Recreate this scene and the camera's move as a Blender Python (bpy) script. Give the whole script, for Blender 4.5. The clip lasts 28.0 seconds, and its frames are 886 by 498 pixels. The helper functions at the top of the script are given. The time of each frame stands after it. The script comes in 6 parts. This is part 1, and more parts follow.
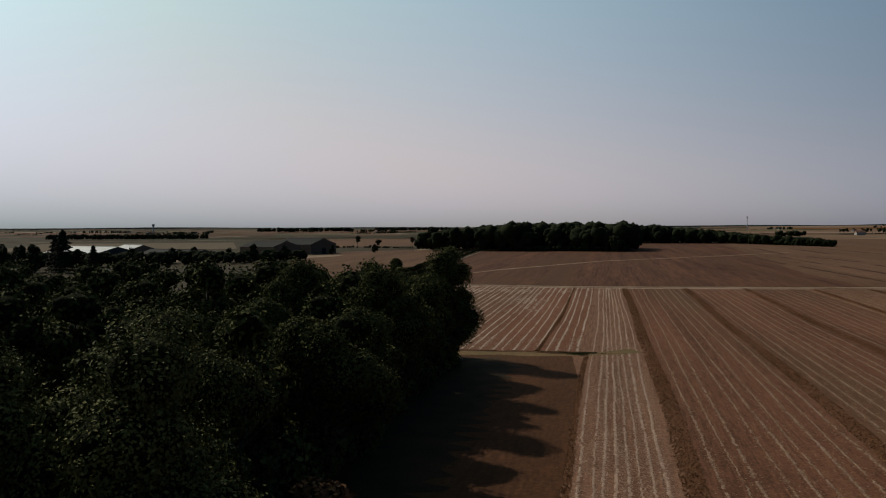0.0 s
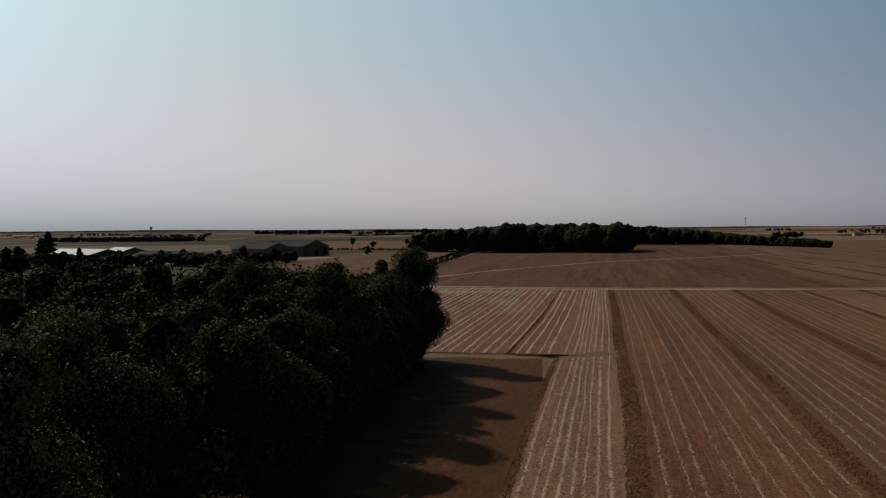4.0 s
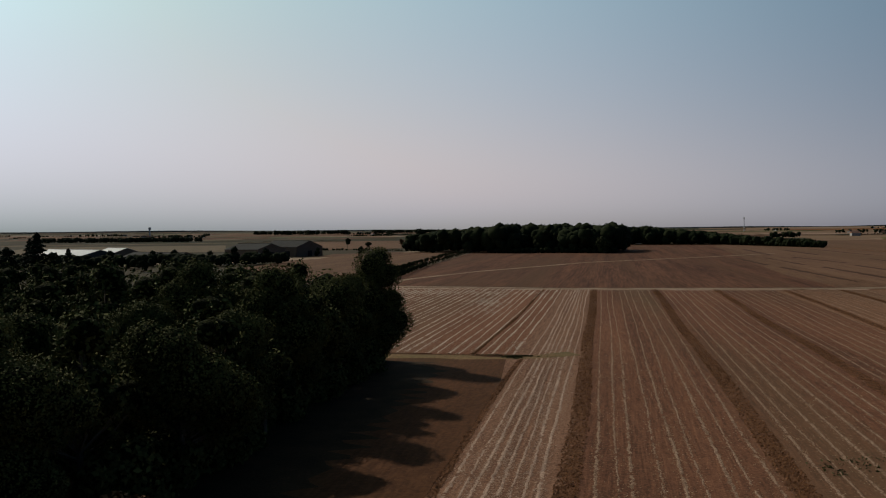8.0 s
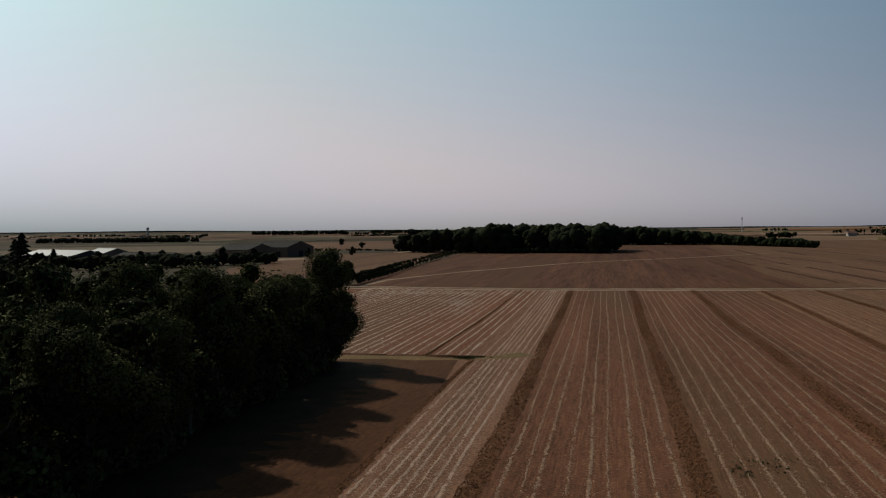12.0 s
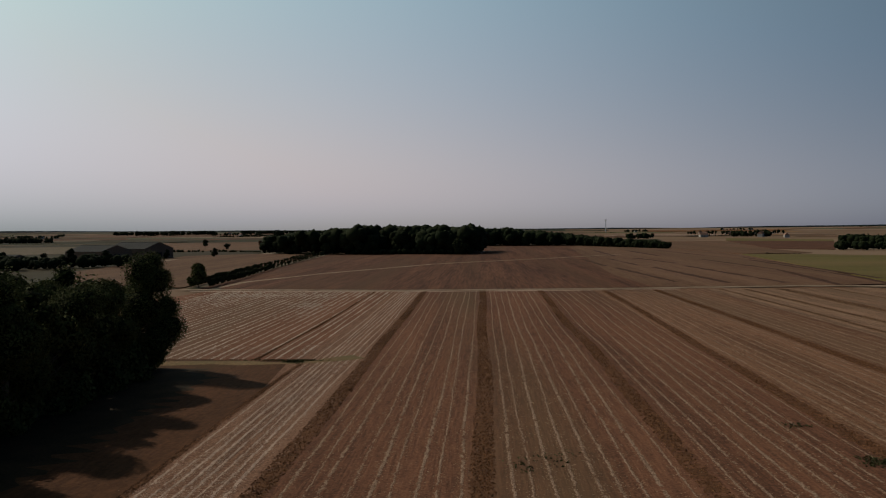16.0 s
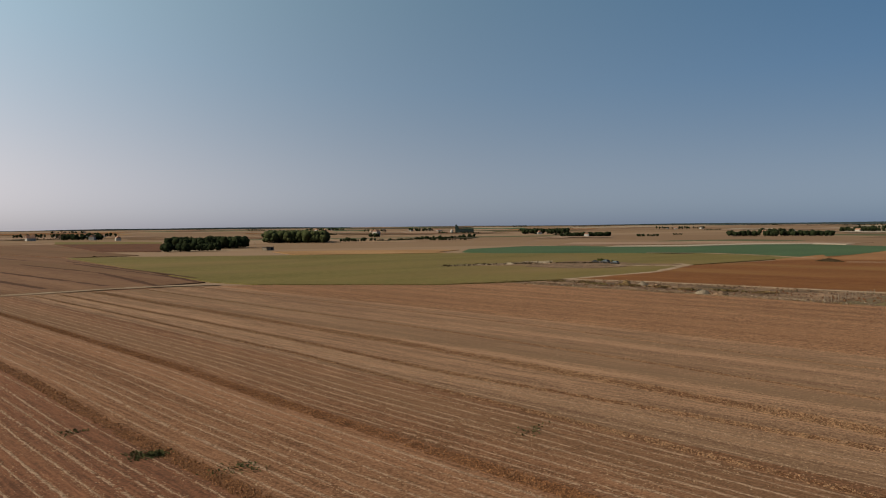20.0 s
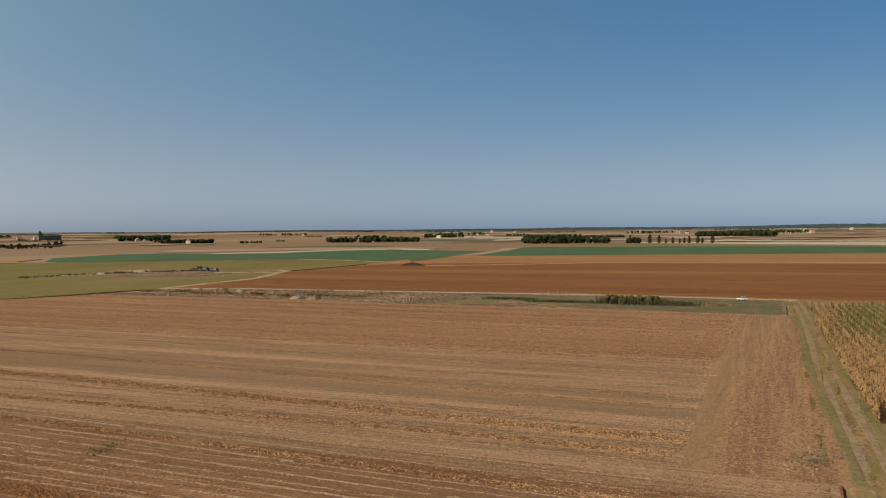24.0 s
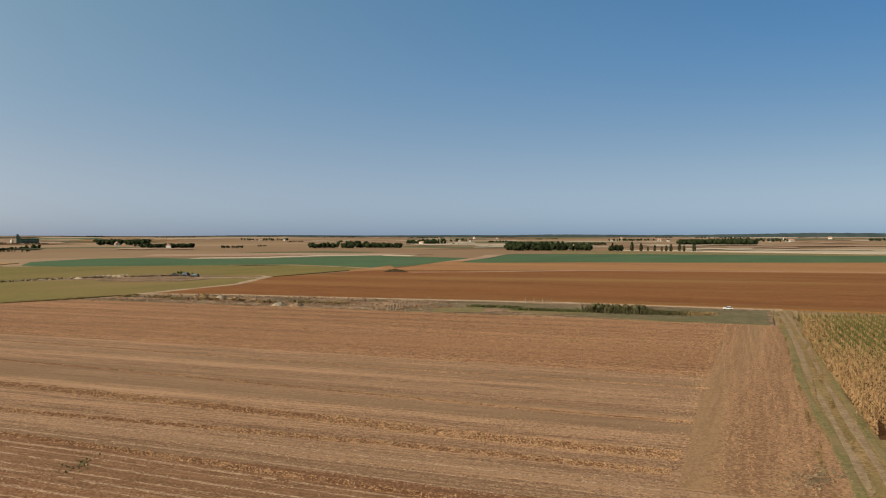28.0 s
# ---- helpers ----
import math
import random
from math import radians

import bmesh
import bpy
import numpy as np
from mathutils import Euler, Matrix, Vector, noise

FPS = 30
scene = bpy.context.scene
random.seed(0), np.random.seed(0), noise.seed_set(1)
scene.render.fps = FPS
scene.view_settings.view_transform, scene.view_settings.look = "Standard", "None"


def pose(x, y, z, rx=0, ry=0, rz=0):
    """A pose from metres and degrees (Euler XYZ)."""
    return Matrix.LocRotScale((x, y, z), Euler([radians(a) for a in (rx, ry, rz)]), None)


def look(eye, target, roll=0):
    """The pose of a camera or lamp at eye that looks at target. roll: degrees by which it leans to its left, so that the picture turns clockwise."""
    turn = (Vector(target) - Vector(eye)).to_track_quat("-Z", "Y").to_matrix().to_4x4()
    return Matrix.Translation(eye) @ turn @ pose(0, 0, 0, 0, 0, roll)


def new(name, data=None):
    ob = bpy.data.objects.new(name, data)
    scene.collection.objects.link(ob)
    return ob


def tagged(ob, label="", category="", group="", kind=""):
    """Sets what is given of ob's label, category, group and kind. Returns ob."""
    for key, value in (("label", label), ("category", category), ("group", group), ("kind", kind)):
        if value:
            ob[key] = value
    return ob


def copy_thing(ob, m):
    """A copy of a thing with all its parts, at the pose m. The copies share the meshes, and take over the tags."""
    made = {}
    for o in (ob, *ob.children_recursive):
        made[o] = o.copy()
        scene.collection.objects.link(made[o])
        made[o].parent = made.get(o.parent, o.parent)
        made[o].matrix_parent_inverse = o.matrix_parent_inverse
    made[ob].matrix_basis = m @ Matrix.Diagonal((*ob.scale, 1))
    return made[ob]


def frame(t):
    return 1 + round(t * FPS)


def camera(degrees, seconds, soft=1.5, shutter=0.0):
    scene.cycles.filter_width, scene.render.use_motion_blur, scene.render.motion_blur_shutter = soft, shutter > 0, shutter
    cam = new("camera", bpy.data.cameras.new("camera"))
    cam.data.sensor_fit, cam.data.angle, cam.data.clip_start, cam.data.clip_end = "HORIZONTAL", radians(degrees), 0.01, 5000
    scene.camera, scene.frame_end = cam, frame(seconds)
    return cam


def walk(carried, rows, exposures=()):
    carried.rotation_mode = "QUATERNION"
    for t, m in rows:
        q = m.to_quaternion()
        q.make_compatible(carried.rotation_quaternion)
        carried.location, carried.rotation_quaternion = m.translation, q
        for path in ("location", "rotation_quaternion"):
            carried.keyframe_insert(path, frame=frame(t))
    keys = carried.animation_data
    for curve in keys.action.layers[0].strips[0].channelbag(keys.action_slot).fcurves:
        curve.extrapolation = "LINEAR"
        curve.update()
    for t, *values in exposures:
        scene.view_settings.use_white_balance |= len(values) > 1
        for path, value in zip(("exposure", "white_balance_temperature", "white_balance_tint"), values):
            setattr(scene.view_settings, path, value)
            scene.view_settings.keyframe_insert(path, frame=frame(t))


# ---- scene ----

cam = camera(55.7, 28.0, soft=1.1)
PATH = [
    (0, (2.668, -0.805, 20.028), (2.282, 1.157, 19.976), -0.4),
    (1.5, (4.29, 1.283, 19.847), (3.905, 3.245, 19.797), -0.5),
    (3, (5.853, 2.84, 19.638), (5.468, 4.802, 19.59), -0.5),
    (6, (9.396, 4.283, 19.493), (9.01, 6.245, 19.447), -0.6),
    (7.5, (11.549, 4.364, 19.586), (11.163, 6.326, 19.54), -0.6),
    (9, (14.039, 4.936, 19.526), (13.652, 6.898, 19.479), -0.6),
    (10.5, (16.78, 5.487, 19.527), (16.392, 7.449, 19.481), -0.6),
    (12, (19.517, 5.82, 19.616), (19.13, 7.782, 19.57), -0.6),
    (14.5, (24.125, 6.451, 19.74), (23.742, 8.414, 19.693), -0.6),
    (15, (25.005, 6.355, 19.779), (24.623, 8.318, 19.733), -0.5),
    (15.5, (25.76, 6.177, 19.847), (25.443, 8.151, 19.801), -0.5),
    (16, (26.52, 6.092, 19.891), (26.427, 8.09, 19.844), -0.5),
    (16.5, (27.304, 6.095, 19.896), (27.418, 8.091, 19.848), -0.5),
    (17, (28.108, 6.089, 19.881), (28.388, 8.069, 19.833), -0.5),
    (17.5, (28.901, 5.987, 19.865), (29.367, 7.931, 19.816), -0.5),
    (18, (29.71, 5.91, 19.853), (30.358, 7.801, 19.803), -0.4),
    (18.5, (30.536, 5.761, 19.841), (31.352, 7.586, 19.79), -0.4),
    (19, (31.335, 5.596, 19.808), (32.327, 7.332, 19.757), -0.4),
    (19.5, (31.833, 5.357, 19.82), (32.992, 6.986, 19.767), -0.4),
    (20, (32.188, 4.995, 19.828), (33.489, 6.513, 19.775), -0.5),
    (20.5, (32.439, 4.455, 19.821), (33.86, 5.862, 19.768), -0.5),
    (21, (32.577, 3.784, 19.811), (34.128, 5.045, 19.758), -0.4),
    (21.5, (32.583, 3.182, 19.811), (34.248, 4.29, 19.758), -0.4),
    (22, (32.534, 2.729, 19.828), (34.311, 3.645, 19.775), -0.3),
    (22.5, (32.487, 2.363, 19.871), (34.315, 3.171, 19.82), -0.1),
    (24.5, (32.491, 2.048, 20.019), (34.334, 2.822, 19.975), -0.4),
    (25, (32.641, 2.087, 20.03), (34.487, 2.855, 19.987), -0.3),
    (26, (33.268, 2.621, 20.117), (35.119, 3.378, 20.079), -0.2),
    (27, (34.03, 3.234, 20.193), (35.885, 3.981, 20.159), -0.1),
    (28, (34.717, 3.839, 20.215), (36.576, 4.577, 20.185), 0.0),
]
walk(cam, [(t, look(eye, target, roll)) for t, eye, target, roll in PATH],
     exposures=[(0, -0.58, 6500, 10), (12, -0.58, 6500, 10), (15, -0.62, 6550, 10), (16, -0.68, 6550, 10), (17, -0.55, 6560, 10), (18, -0.27, 6700, 10), (18.5, -0.13, 6800, 10), (20, 0.25, 7000, 10), (22.5, 0.58, 7150, 8), (25, 0.61, 7150, 7), (26, 0.73, 7150, 7), (27, 0.78, 7150, 7), (28, 0.78, 7150, 7)])

# ---- daylight: a hazy late-summer sun, high to one side ----
SUN_AZ = radians(-57.0)      # clockwise from +y
SUN_EL = radians(36.5)
world = bpy.data.worlds.new("sky")
scene.world = world
world.use_nodes = True
wn = world.node_tree.nodes
sky = wn.new("ShaderNodeTexSky")
sky.sky_type = "NISHITA"
sky.sun_disc = False
sky.sun_elevation = SUN_EL
sky.sun_rotation = SUN_AZ
sky.altitude = 100.0
sky.air_density = 0.45
sky.dust_density = 1.5
sky.ozone_density = 2.0
wn["Background"].inputs["Strength"].default_value = 0.15
wl = world.node_tree.links
lum = wn.new("ShaderNodeRGBToBW")
wl.new(sky.outputs["Color"], lum.inputs[0])
haze = wn.new("ShaderNodeVectorMath")
haze.operation = "SCALE"
haze.inputs[0].default_value = (1.02, 0.99, 1.12)
wl.new(lum.outputs[0], haze.inputs["Scale"])
thick = wn.new("ShaderNodeMapRange")
thick.inputs["From Min"].default_value, thick.inputs["From Max"].default_value = 2.0, 5.5
thick.inputs["To Max"].default_value = 0.9
wl.new(lum.outputs[0], thick.inputs["Value"])
milk = wn.new("ShaderNodeMix")
milk.data_type = "RGBA"
wl.new(thick.outputs[0], milk.inputs["Factor"])
wl.new(sky.outputs["Color"], milk.inputs["A"])
wl.new(haze.outputs[0], milk.inputs["B"])
even = wn.new("ShaderNodeMath")
even.operation = "POWER"
even.inputs[1].default_value = -0.33
wl.new(lum.outputs[0], even.inputs[0])
veil = wn.new("ShaderNodeVectorMath")
veil.operation = "SCALE"
wl.new(milk.outputs["Result"], veil.inputs[0])
wl.new(even.outputs[0], veil.inputs["Scale"])
cast = wn.new("ShaderNodeVectorMath")
cast.operation = "MULTIPLY"
cast.inputs[1].default_value = (1.52, 1.54, 1.46)
wl.new(veil.outputs[0], cast.inputs[0])
# the hazy air: how the clear sky is dimmed and tinted by height and by distance from the sun's side
way_in = wn.new("ShaderNodeTexCoord")
height_of = wn.new("ShaderNodeSeparateXYZ")
wl.new(way_in.outputs["Generated"], height_of.inputs[0])
sunward = wn.new("ShaderNodeVectorMath")
sunward.operation = "DOT_PRODUCT"
sunward.inputs[1].default_value = (math.sin(SUN_AZ), math.cos(SUN_AZ), 0)
wl.new(way_in.outputs["Generated"], sunward.inputs[0])


def sky_math(op, a, b):
    n = wn.new("ShaderNodeMath")
    n.operation = op
    for k, q in enumerate((a, b)):
        if isinstance(q, (int, float)):
            n.inputs[k].default_value = q
        else:
            wl.new(q, n.inputs[k])
    return n.outputs[0]


up = sky_math("MINIMUM", sky_math("MAXIMUM", height_of.outputs[2], 0.0), 0.3)
side = sunward.outputs["Value"]
low_air = sky_math("POWER", 2.718, sky_math("MULTIPLY", up, -1 / 0.06))
terms = [up, side, low_air, sky_math("MULTIPLY", side, side), sky_math("MULTIPLY", sky_math("POWER", sky_math("MAXIMUM", side, 0.0), 2.0), low_air), sky_math("MULTIPLY", side, up), sky_math("MULTIPLY", sky_math("MULTIPLY", side, side), side), sky_math("MULTIPLY", sky_math("MULTIPLY", side, side), up)]
AIR = [(-0.075, -0.390, -0.505), (0.506, 1.871, 1.134), (0.915, 0.576, 0.422), (0.066, 0.39, 0.80), (-0.087, 0.013, 0.153), (-1.944, -1.658, -2.25), (2.072, 1.707, 0.626), (-0.661, -0.435, -0.154), (-4.238, -1.83, -0.316)]
away = wn.new("ShaderNodeMapRange")
away.interpolation_type = "SMOOTHSTEP"
for q, val in (("From Min", -0.2), ("From Max", 0.75), ("To Min", -0.62), ("To Max", 0.17)):
    away.inputs[q].default_value = val
wl.new(side, away.inputs["Value"])
tint = wn.new("ShaderNodeCombineXYZ")
for ch in range(3):
    total = AIR[0][ch]
    for q, row in zip(terms, AIR[1:]):
        total = sky_math("ADD", sky_math("MULTIPLY", q, row[ch]), total)
    wl.new(sky_math("POWER", 2.0, sky_math("ADD", total, away.outputs[0])), tint.inputs[ch])
air = wn.new("ShaderNodeVectorMath")
air.operation = "MULTIPLY"
wl.new(cast.outputs[0], air.inputs[0])
wl.new(tint.outputs[0], air.inputs[1])
wl.new(air.outputs[0], wn["Background"].inputs["Color"])
sun_way = Vector((math.sin(SUN_AZ) * math.cos(SUN_EL), math.cos(SUN_AZ) * math.cos(SUN_EL), math.sin(SUN_EL)))
sun = new("sun", bpy.data.lights.new("sun", "SUN"))
sun.data.energy = 5.0
sun.data.angle = radians(0.55)
sun.data.color = (1.0, 0.89, 0.74)
sun.matrix_world = look(sun_way * 300, (0, 0, 0))


# ---- materials ----
def mat(name, low, high, scale=1.0, fine=14.0, rough=0.9, bump=0.3, dist=0.02, island=0.0, stretch=(1, 1, 1), metal=0.0, spots=None, spot_scale=0.02, spec=0.05, grain=0.0, grain_scale=5.0, contrast=1.0):
    """A surface whose colour wanders between two tones at two scales, with fine relief; spots: a third tone in large worn patches."""
    m = bpy.data.materials.new(name)
    m.use_nodes = True
    n, l = m.node_tree.nodes, m.node_tree.links
    b = n["Principled BSDF"]
    b.inputs["Roughness"].default_value = rough
    b.inputs["Metallic"].default_value = metal
    b.inputs["Specular IOR Level"].default_value = 0.5 if rough < 0.4 else spec
    geo = n.new("ShaderNodeNewGeometry")
    mp = n.new("ShaderNodeVectorMath")
    mp.operation = "MULTIPLY"
    mp.inputs[1].default_value = stretch
    l.new(geo.outputs["Position"], mp.inputs[0])
    a, c = n.new("ShaderNodeTexNoise"), n.new("ShaderNodeTexNoise")
    a.inputs["Scale"].default_value, c.inputs["Scale"].default_value = scale, fine
    a.inputs["Detail"].default_value, c.inputs["Detail"].default_value = 5, 4
    l.new(mp.outputs[0], a.inputs["Vector"]), l.new(mp.outputs[0], c.inputs["Vector"])
    mixf = n.new("ShaderNodeMath")
    mixf.operation = "ADD"
    l.new(a.outputs["Fac"], mixf.inputs[0])
    l.new(c.outputs["Fac"], mixf.inputs[1])
    last = mixf.outputs[0]
    if grain:
        cell = n.new("ShaderNodeTexVoronoi")
        cell.inputs["Scale"].default_value = grain_scale
        l.new(geo.outputs["Position"], cell.inputs["Vector"])
        tone = n.new("ShaderNodeSeparateColor")
        l.new(cell.outputs["Color"], tone.inputs[0])
        mid = n.new("ShaderNodeMath")
        mid.operation = "SUBTRACT"
        l.new(tone.outputs[0], mid.inputs[0])
        mid.inputs[1].default_value = 0.5
        gadd = n.new("ShaderNodeMath")
        gadd.operation = "MULTIPLY_ADD"
        l.new(mid.outputs[0], gadd.inputs[0])
        gadd.inputs[1].default_value = grain
        l.new(last, gadd.inputs[2])
        last = gadd.outputs[0]
        mixf = gadd
    if island:
        add = n.new("ShaderNodeMath")
        add.operation = "MULTIPLY_ADD"
        l.new(geo.outputs["Random Per Island"], add.inputs[0])
        add.inputs[1].default_value = island
        l.new(last, add.inputs[2])
        last = add.outputs[0]
    ramp = n.new("ShaderNodeMapRange")
    ramp.inputs["From Min"].default_value, ramp.inputs["From Max"].default_value = 1 - 0.3 / contrast + 0.2 * island, 1 + 0.3 / contrast + 0.8 * island
    l.new(last, ramp.inputs["Value"])
    mix = n.new("ShaderNodeMix")
    mix.data_type = "RGBA"
    mix.inputs["A"].default_value, mix.inputs["B"].default_value = (*low, 1), (*high, 1)
    l.new(ramp.outputs[0], mix.inputs["Factor"])
    out = mix.outputs["Result"]
    if spots:
        s = n.new("ShaderNodeTexNoise")
        s.inputs["Scale"].default_value, s.inputs["Detail"].default_value = spot_scale, 4
        l.new(mp.outputs[0], s.inputs["Vector"])
        sr = n.new("ShaderNodeMapRange")
        sr.inputs["From Min"].default_value, sr.inputs["From Max"].default_value = 0.48, 0.68
        l.new(s.outputs["Fac"], sr.inputs["Value"])
        sm = n.new("ShaderNodeMix")
        sm.data_type = "RGBA"
        l.new(out, sm.inputs["A"])
        sm.inputs["B"].default_value = (*spots, 1)
        l.new(sr.outputs[0], sm.inputs["Factor"])
        out = sm.outputs["Result"]
    l.new(out, b.inputs["Base Color"])
    if bump:
        bp = n.new("ShaderNodeBump")
        bp.inputs["Strength"].default_value, bp.inputs["Distance"].default_value = bump, dist
        l.new(mixf.outputs[0], bp.inputs["Height"])
        l.new(bp.outputs[0], b.inputs["Normal"])
    return m


SOIL = mat("stubble_soil", (0.094, 0.040, 0.021), (0.171, 0.077, 0.044), 0.10, 4.0, 1.0, 0.9, 0.10, stretch=(1, 0.12, 1), spots=(0.102, 0.058, 0.034), spot_scale=0.03, grain=0.35, grain_scale=6.0)
SOIL_DIM = mat("olive_stubble_soil", (0.060, 0.027, 0.016), (0.150, 0.067, 0.037), 0.16, 3.0, 1.0, 0.9, 0.10, stretch=(1, 0.06, 1), spots=(0.082, 0.051, 0.028), spot_scale=0.05, grain=0.4, grain_scale=6.0)
SOIL_MID = mat("brown_stubble_soil", (0.072, 0.035, 0.018), (0.179, 0.091, 0.052), 0.16, 2.6, 1.0, 1.0, 0.12, stretch=(1, 0.05, 1), spots=(0.092, 0.056, 0.032), spot_scale=0.04, grain=0.42, grain_scale=5.5, contrast=1.2)
ROWS = mat("pale_stubble", (0.123, 0.074, 0.043), (0.262, 0.172, 0.108), 0.35, 7.0, 0.9, 0.8, 0.05, stretch=(1, 0.5, 1), grain=0.6, grain_scale=5.0)
ROWS_PALE = mat("straw_pale_stubble", (0.150, 0.088, 0.056), (0.300, 0.198, 0.134), 0.35, 7.0, 0.7, 0.8, 0.05, stretch=(1, 0.5, 1), grain=0.6, grain_scale=5.0, spec=0.2)
SOIL_PALE = mat("straw_strewn_soil", (0.098, 0.047, 0.028), (0.192, 0.106, 0.067), 0.3, 2.4, 1.0, 0.9, 0.10, stretch=(1, 0.05, 1), grain=0.6, grain_scale=6.0)
ROWS_WHITE = mat("bleached_stubble", (0.180, 0.131, 0.094), (0.352, 0.279, 0.221), 0.15, 5.0, 0.8, 0.8, 0.05, stretch=(1, 0.5, 1), grain=0.5, grain_scale=4.0)
ROWS_SOFT = mat("trodden_stubble", (0.107, 0.062, 0.039), (0.238, 0.158, 0.108), 0.35, 7.0, 1.0, 0.8, 0.05, stretch=(1, 0.35, 1), grain=0.9, grain_scale=7.0)
GOLD = mat("golden_crop_litter", (0.036, 0.018, 0.009), (0.285, 0.168, 0.096), 0.8, 9.0, 0.95, 0.5, 0.03, island=0.9)
LITTER = mat("dark_crop_litter", (0.056, 0.024, 0.011), (0.221, 0.106, 0.049), 0.8, 9.0, 0.95, 0.5, 0.03, island=0.8)
MULCH = mat("trodden_mulch", (0.051, 0.022, 0.010), (0.113, 0.052, 0.025), 0.6, 6.0, 1.0, 0.8, 0.08, grain=0.5, grain_scale=6.0)
# Near-black earth: painted tree shade on the headland, also dark heaps and clods.
EARTH_AND_SHADE = mat("dark_earth_and_tree_shade", (0.014, 0.010, 0.006), (0.036, 0.024, 0.013), 0.3, 4.0, 1.0, 0.6, 0.05)
STRAW = mat("straw_bits", (0.184, 0.123, 0.068), (0.369, 0.295, 0.209), 0.8, 9.0, 0.8, 0.2, 0.01, island=0.8)
HEAD = mat("headland_soil", (0.038, 0.017, 0.008), (0.075, 0.033, 0.015), 0.15, 2.2, 1.0, 0.8, 0.08, stretch=(1, 0.15, 1), spots=(0.053, 0.032, 0.012), spot_scale=0.05, grain=0.35, grain_scale=3.0)
PLOUGH = mat("ploughed_soil", (0.035, 0.014, 0.008), (0.112, 0.050, 0.028), 0.20, 1.2, 1.0, 0.8, 0.15, stretch=(1, 0.03, 1), spots=(0.064, 0.032, 0.017), spot_scale=0.05, grain=0.2, grain_scale=1.2)
RED = mat("red_earth", (0.074, 0.028, 0.010), (0.131, 0.056, 0.021), 0.035, 0.5, 1.0, 0.7, 0.15, stretch=(1, 0.14, 1), spots=(0.131, 0.066, 0.025), spot_scale=0.02, grain=0.25, grain_scale=1.0)
FURROW = mat("furrowed_soil", (0.072, 0.037, 0.021), (0.131, 0.072, 0.043), 0.10, 1.2, 1.0, 0.8, 0.15, stretch=(1, 0.04, 1), spots=(0.080, 0.046, 0.025), spot_scale=0.02, grain=0.3, grain_scale=1.2)
FURROW_DIM = mat("half_turned_soil", (0.057, 0.029, 0.016), (0.115, 0.062, 0.035), 0.10, 1.2, 1.0, 0.8, 0.15, stretch=(1, 0.04, 1), grain=0.3, grain_scale=1.2)
FURROW_DARK = mat("dark_furrow", (0.028, 0.013, 0.008), (0.062, 0.030, 0.017), 0.3, 2.0, 1.0, 0.8, 0.1)
TAN = mat("headland_straw", (0.102, 0.054, 0.030), (0.184, 0.105, 0.061), 0.25, 1.8, 1.0, 0.8, 0.08, stretch=(0.04, 1, 1), contrast=1.2, spots=(0.135, 0.087, 0.048), spot_scale=0.10, grain=0.7, grain_scale=3.8)
GOLDEN = mat("golden_stubble_field", (0.139, 0.075, 0.033), (0.213, 0.123, 0.059), 0.02, 0.4, 1.0, 0.5, 0.1, stretch=(1, 0.3, 1))
DULL = mat("dull_stubble_field", (0.023, 0.018, 0.009), (0.044, 0.033, 0.017), 0.006, 0.2, 1.0, 0.5, 0.1, stretch=(0.4, 1, 1), spots=(0.022, 0.027, 0.011), spot_scale=0.004)
ORANGE = mat("orange_stubble", (0.121, 0.058, 0.026), (0.185, 0.094, 0.043), 0.02, 0.5, 1.0, 0.5, 0.1, stretch=(1, 0.2, 1))
PALE = mat("pale_stubble_field", (0.138, 0.087, 0.061), (0.207, 0.138, 0.099), 0.02, 0.5, 1.0, 0.5, 0.1, stretch=(1, 0.3, 1))
CREAM = mat("bleached_field", (0.205, 0.163, 0.124), (0.262, 0.216, 0.170), 0.01, 0.3, 1.0, 0.3, 0.1)
GREEN = mat("young_green_crop", (0.064, 0.052, 0.016), (0.108, 0.084, 0.030), 0.03, 0.7, 1.0, 0.6, 0.1, stretch=(0.35, 1, 1), spots=(0.113, 0.077, 0.033), spot_scale=0.012, grain=0.3, grain_scale=1.0)
DEEP = mat("deep_green_crop", (0.027, 0.047, 0.024), (0.044, 0.070, 0.035), 0.02, 0.6, 1.0, 0.5, 0.1, stretch=(0.4, 1, 1))
GRAVEL = mat("chalk_gravel", (0.140, 0.096, 0.066), (0.250, 0.186, 0.133), 0.3, 5.0, 0.95, 0.5, 0.03, spots=(0.130, 0.086, 0.052), spot_scale=0.12)
VERGE = mat("dry_verge", (0.083, 0.055, 0.024), (0.176, 0.112, 0.057), 0.2, 3.0, 1.0, 0.8, 0.06, spots=(0.089, 0.069, 0.030), spot_scale=0.1, grain=0.5, grain_scale=3.0)
VERGE_GREEN = mat("green_verge", (0.066, 0.057, 0.025), (0.123, 0.094, 0.045), 0.3, 3.0, 1.0, 0.8, 0.06, spots=(0.123, 0.082, 0.045), spot_scale=0.09, grain=0.5, grain_scale=3.0)
ROUGH = mat("rough_ground", (0.064, 0.039, 0.025), (0.168, 0.108, 0.070), 0.12, 0.8, 1.0, 0.9, 0.2, stretch=(1, 0.35, 1), spots=(0.057, 0.041, 0.025), spot_scale=0.11, grain=0.5, grain_scale=1.0, contrast=1.5)
GRASS = mat("dull_grass", (0.064, 0.046, 0.029), (0.112, 0.081, 0.052), 0.15, 3.0, 1.0, 0.6, 0.05, spots=(0.062, 0.053, 0.026), spot_scale=0.06, grain=0.4, grain_scale=1.5)
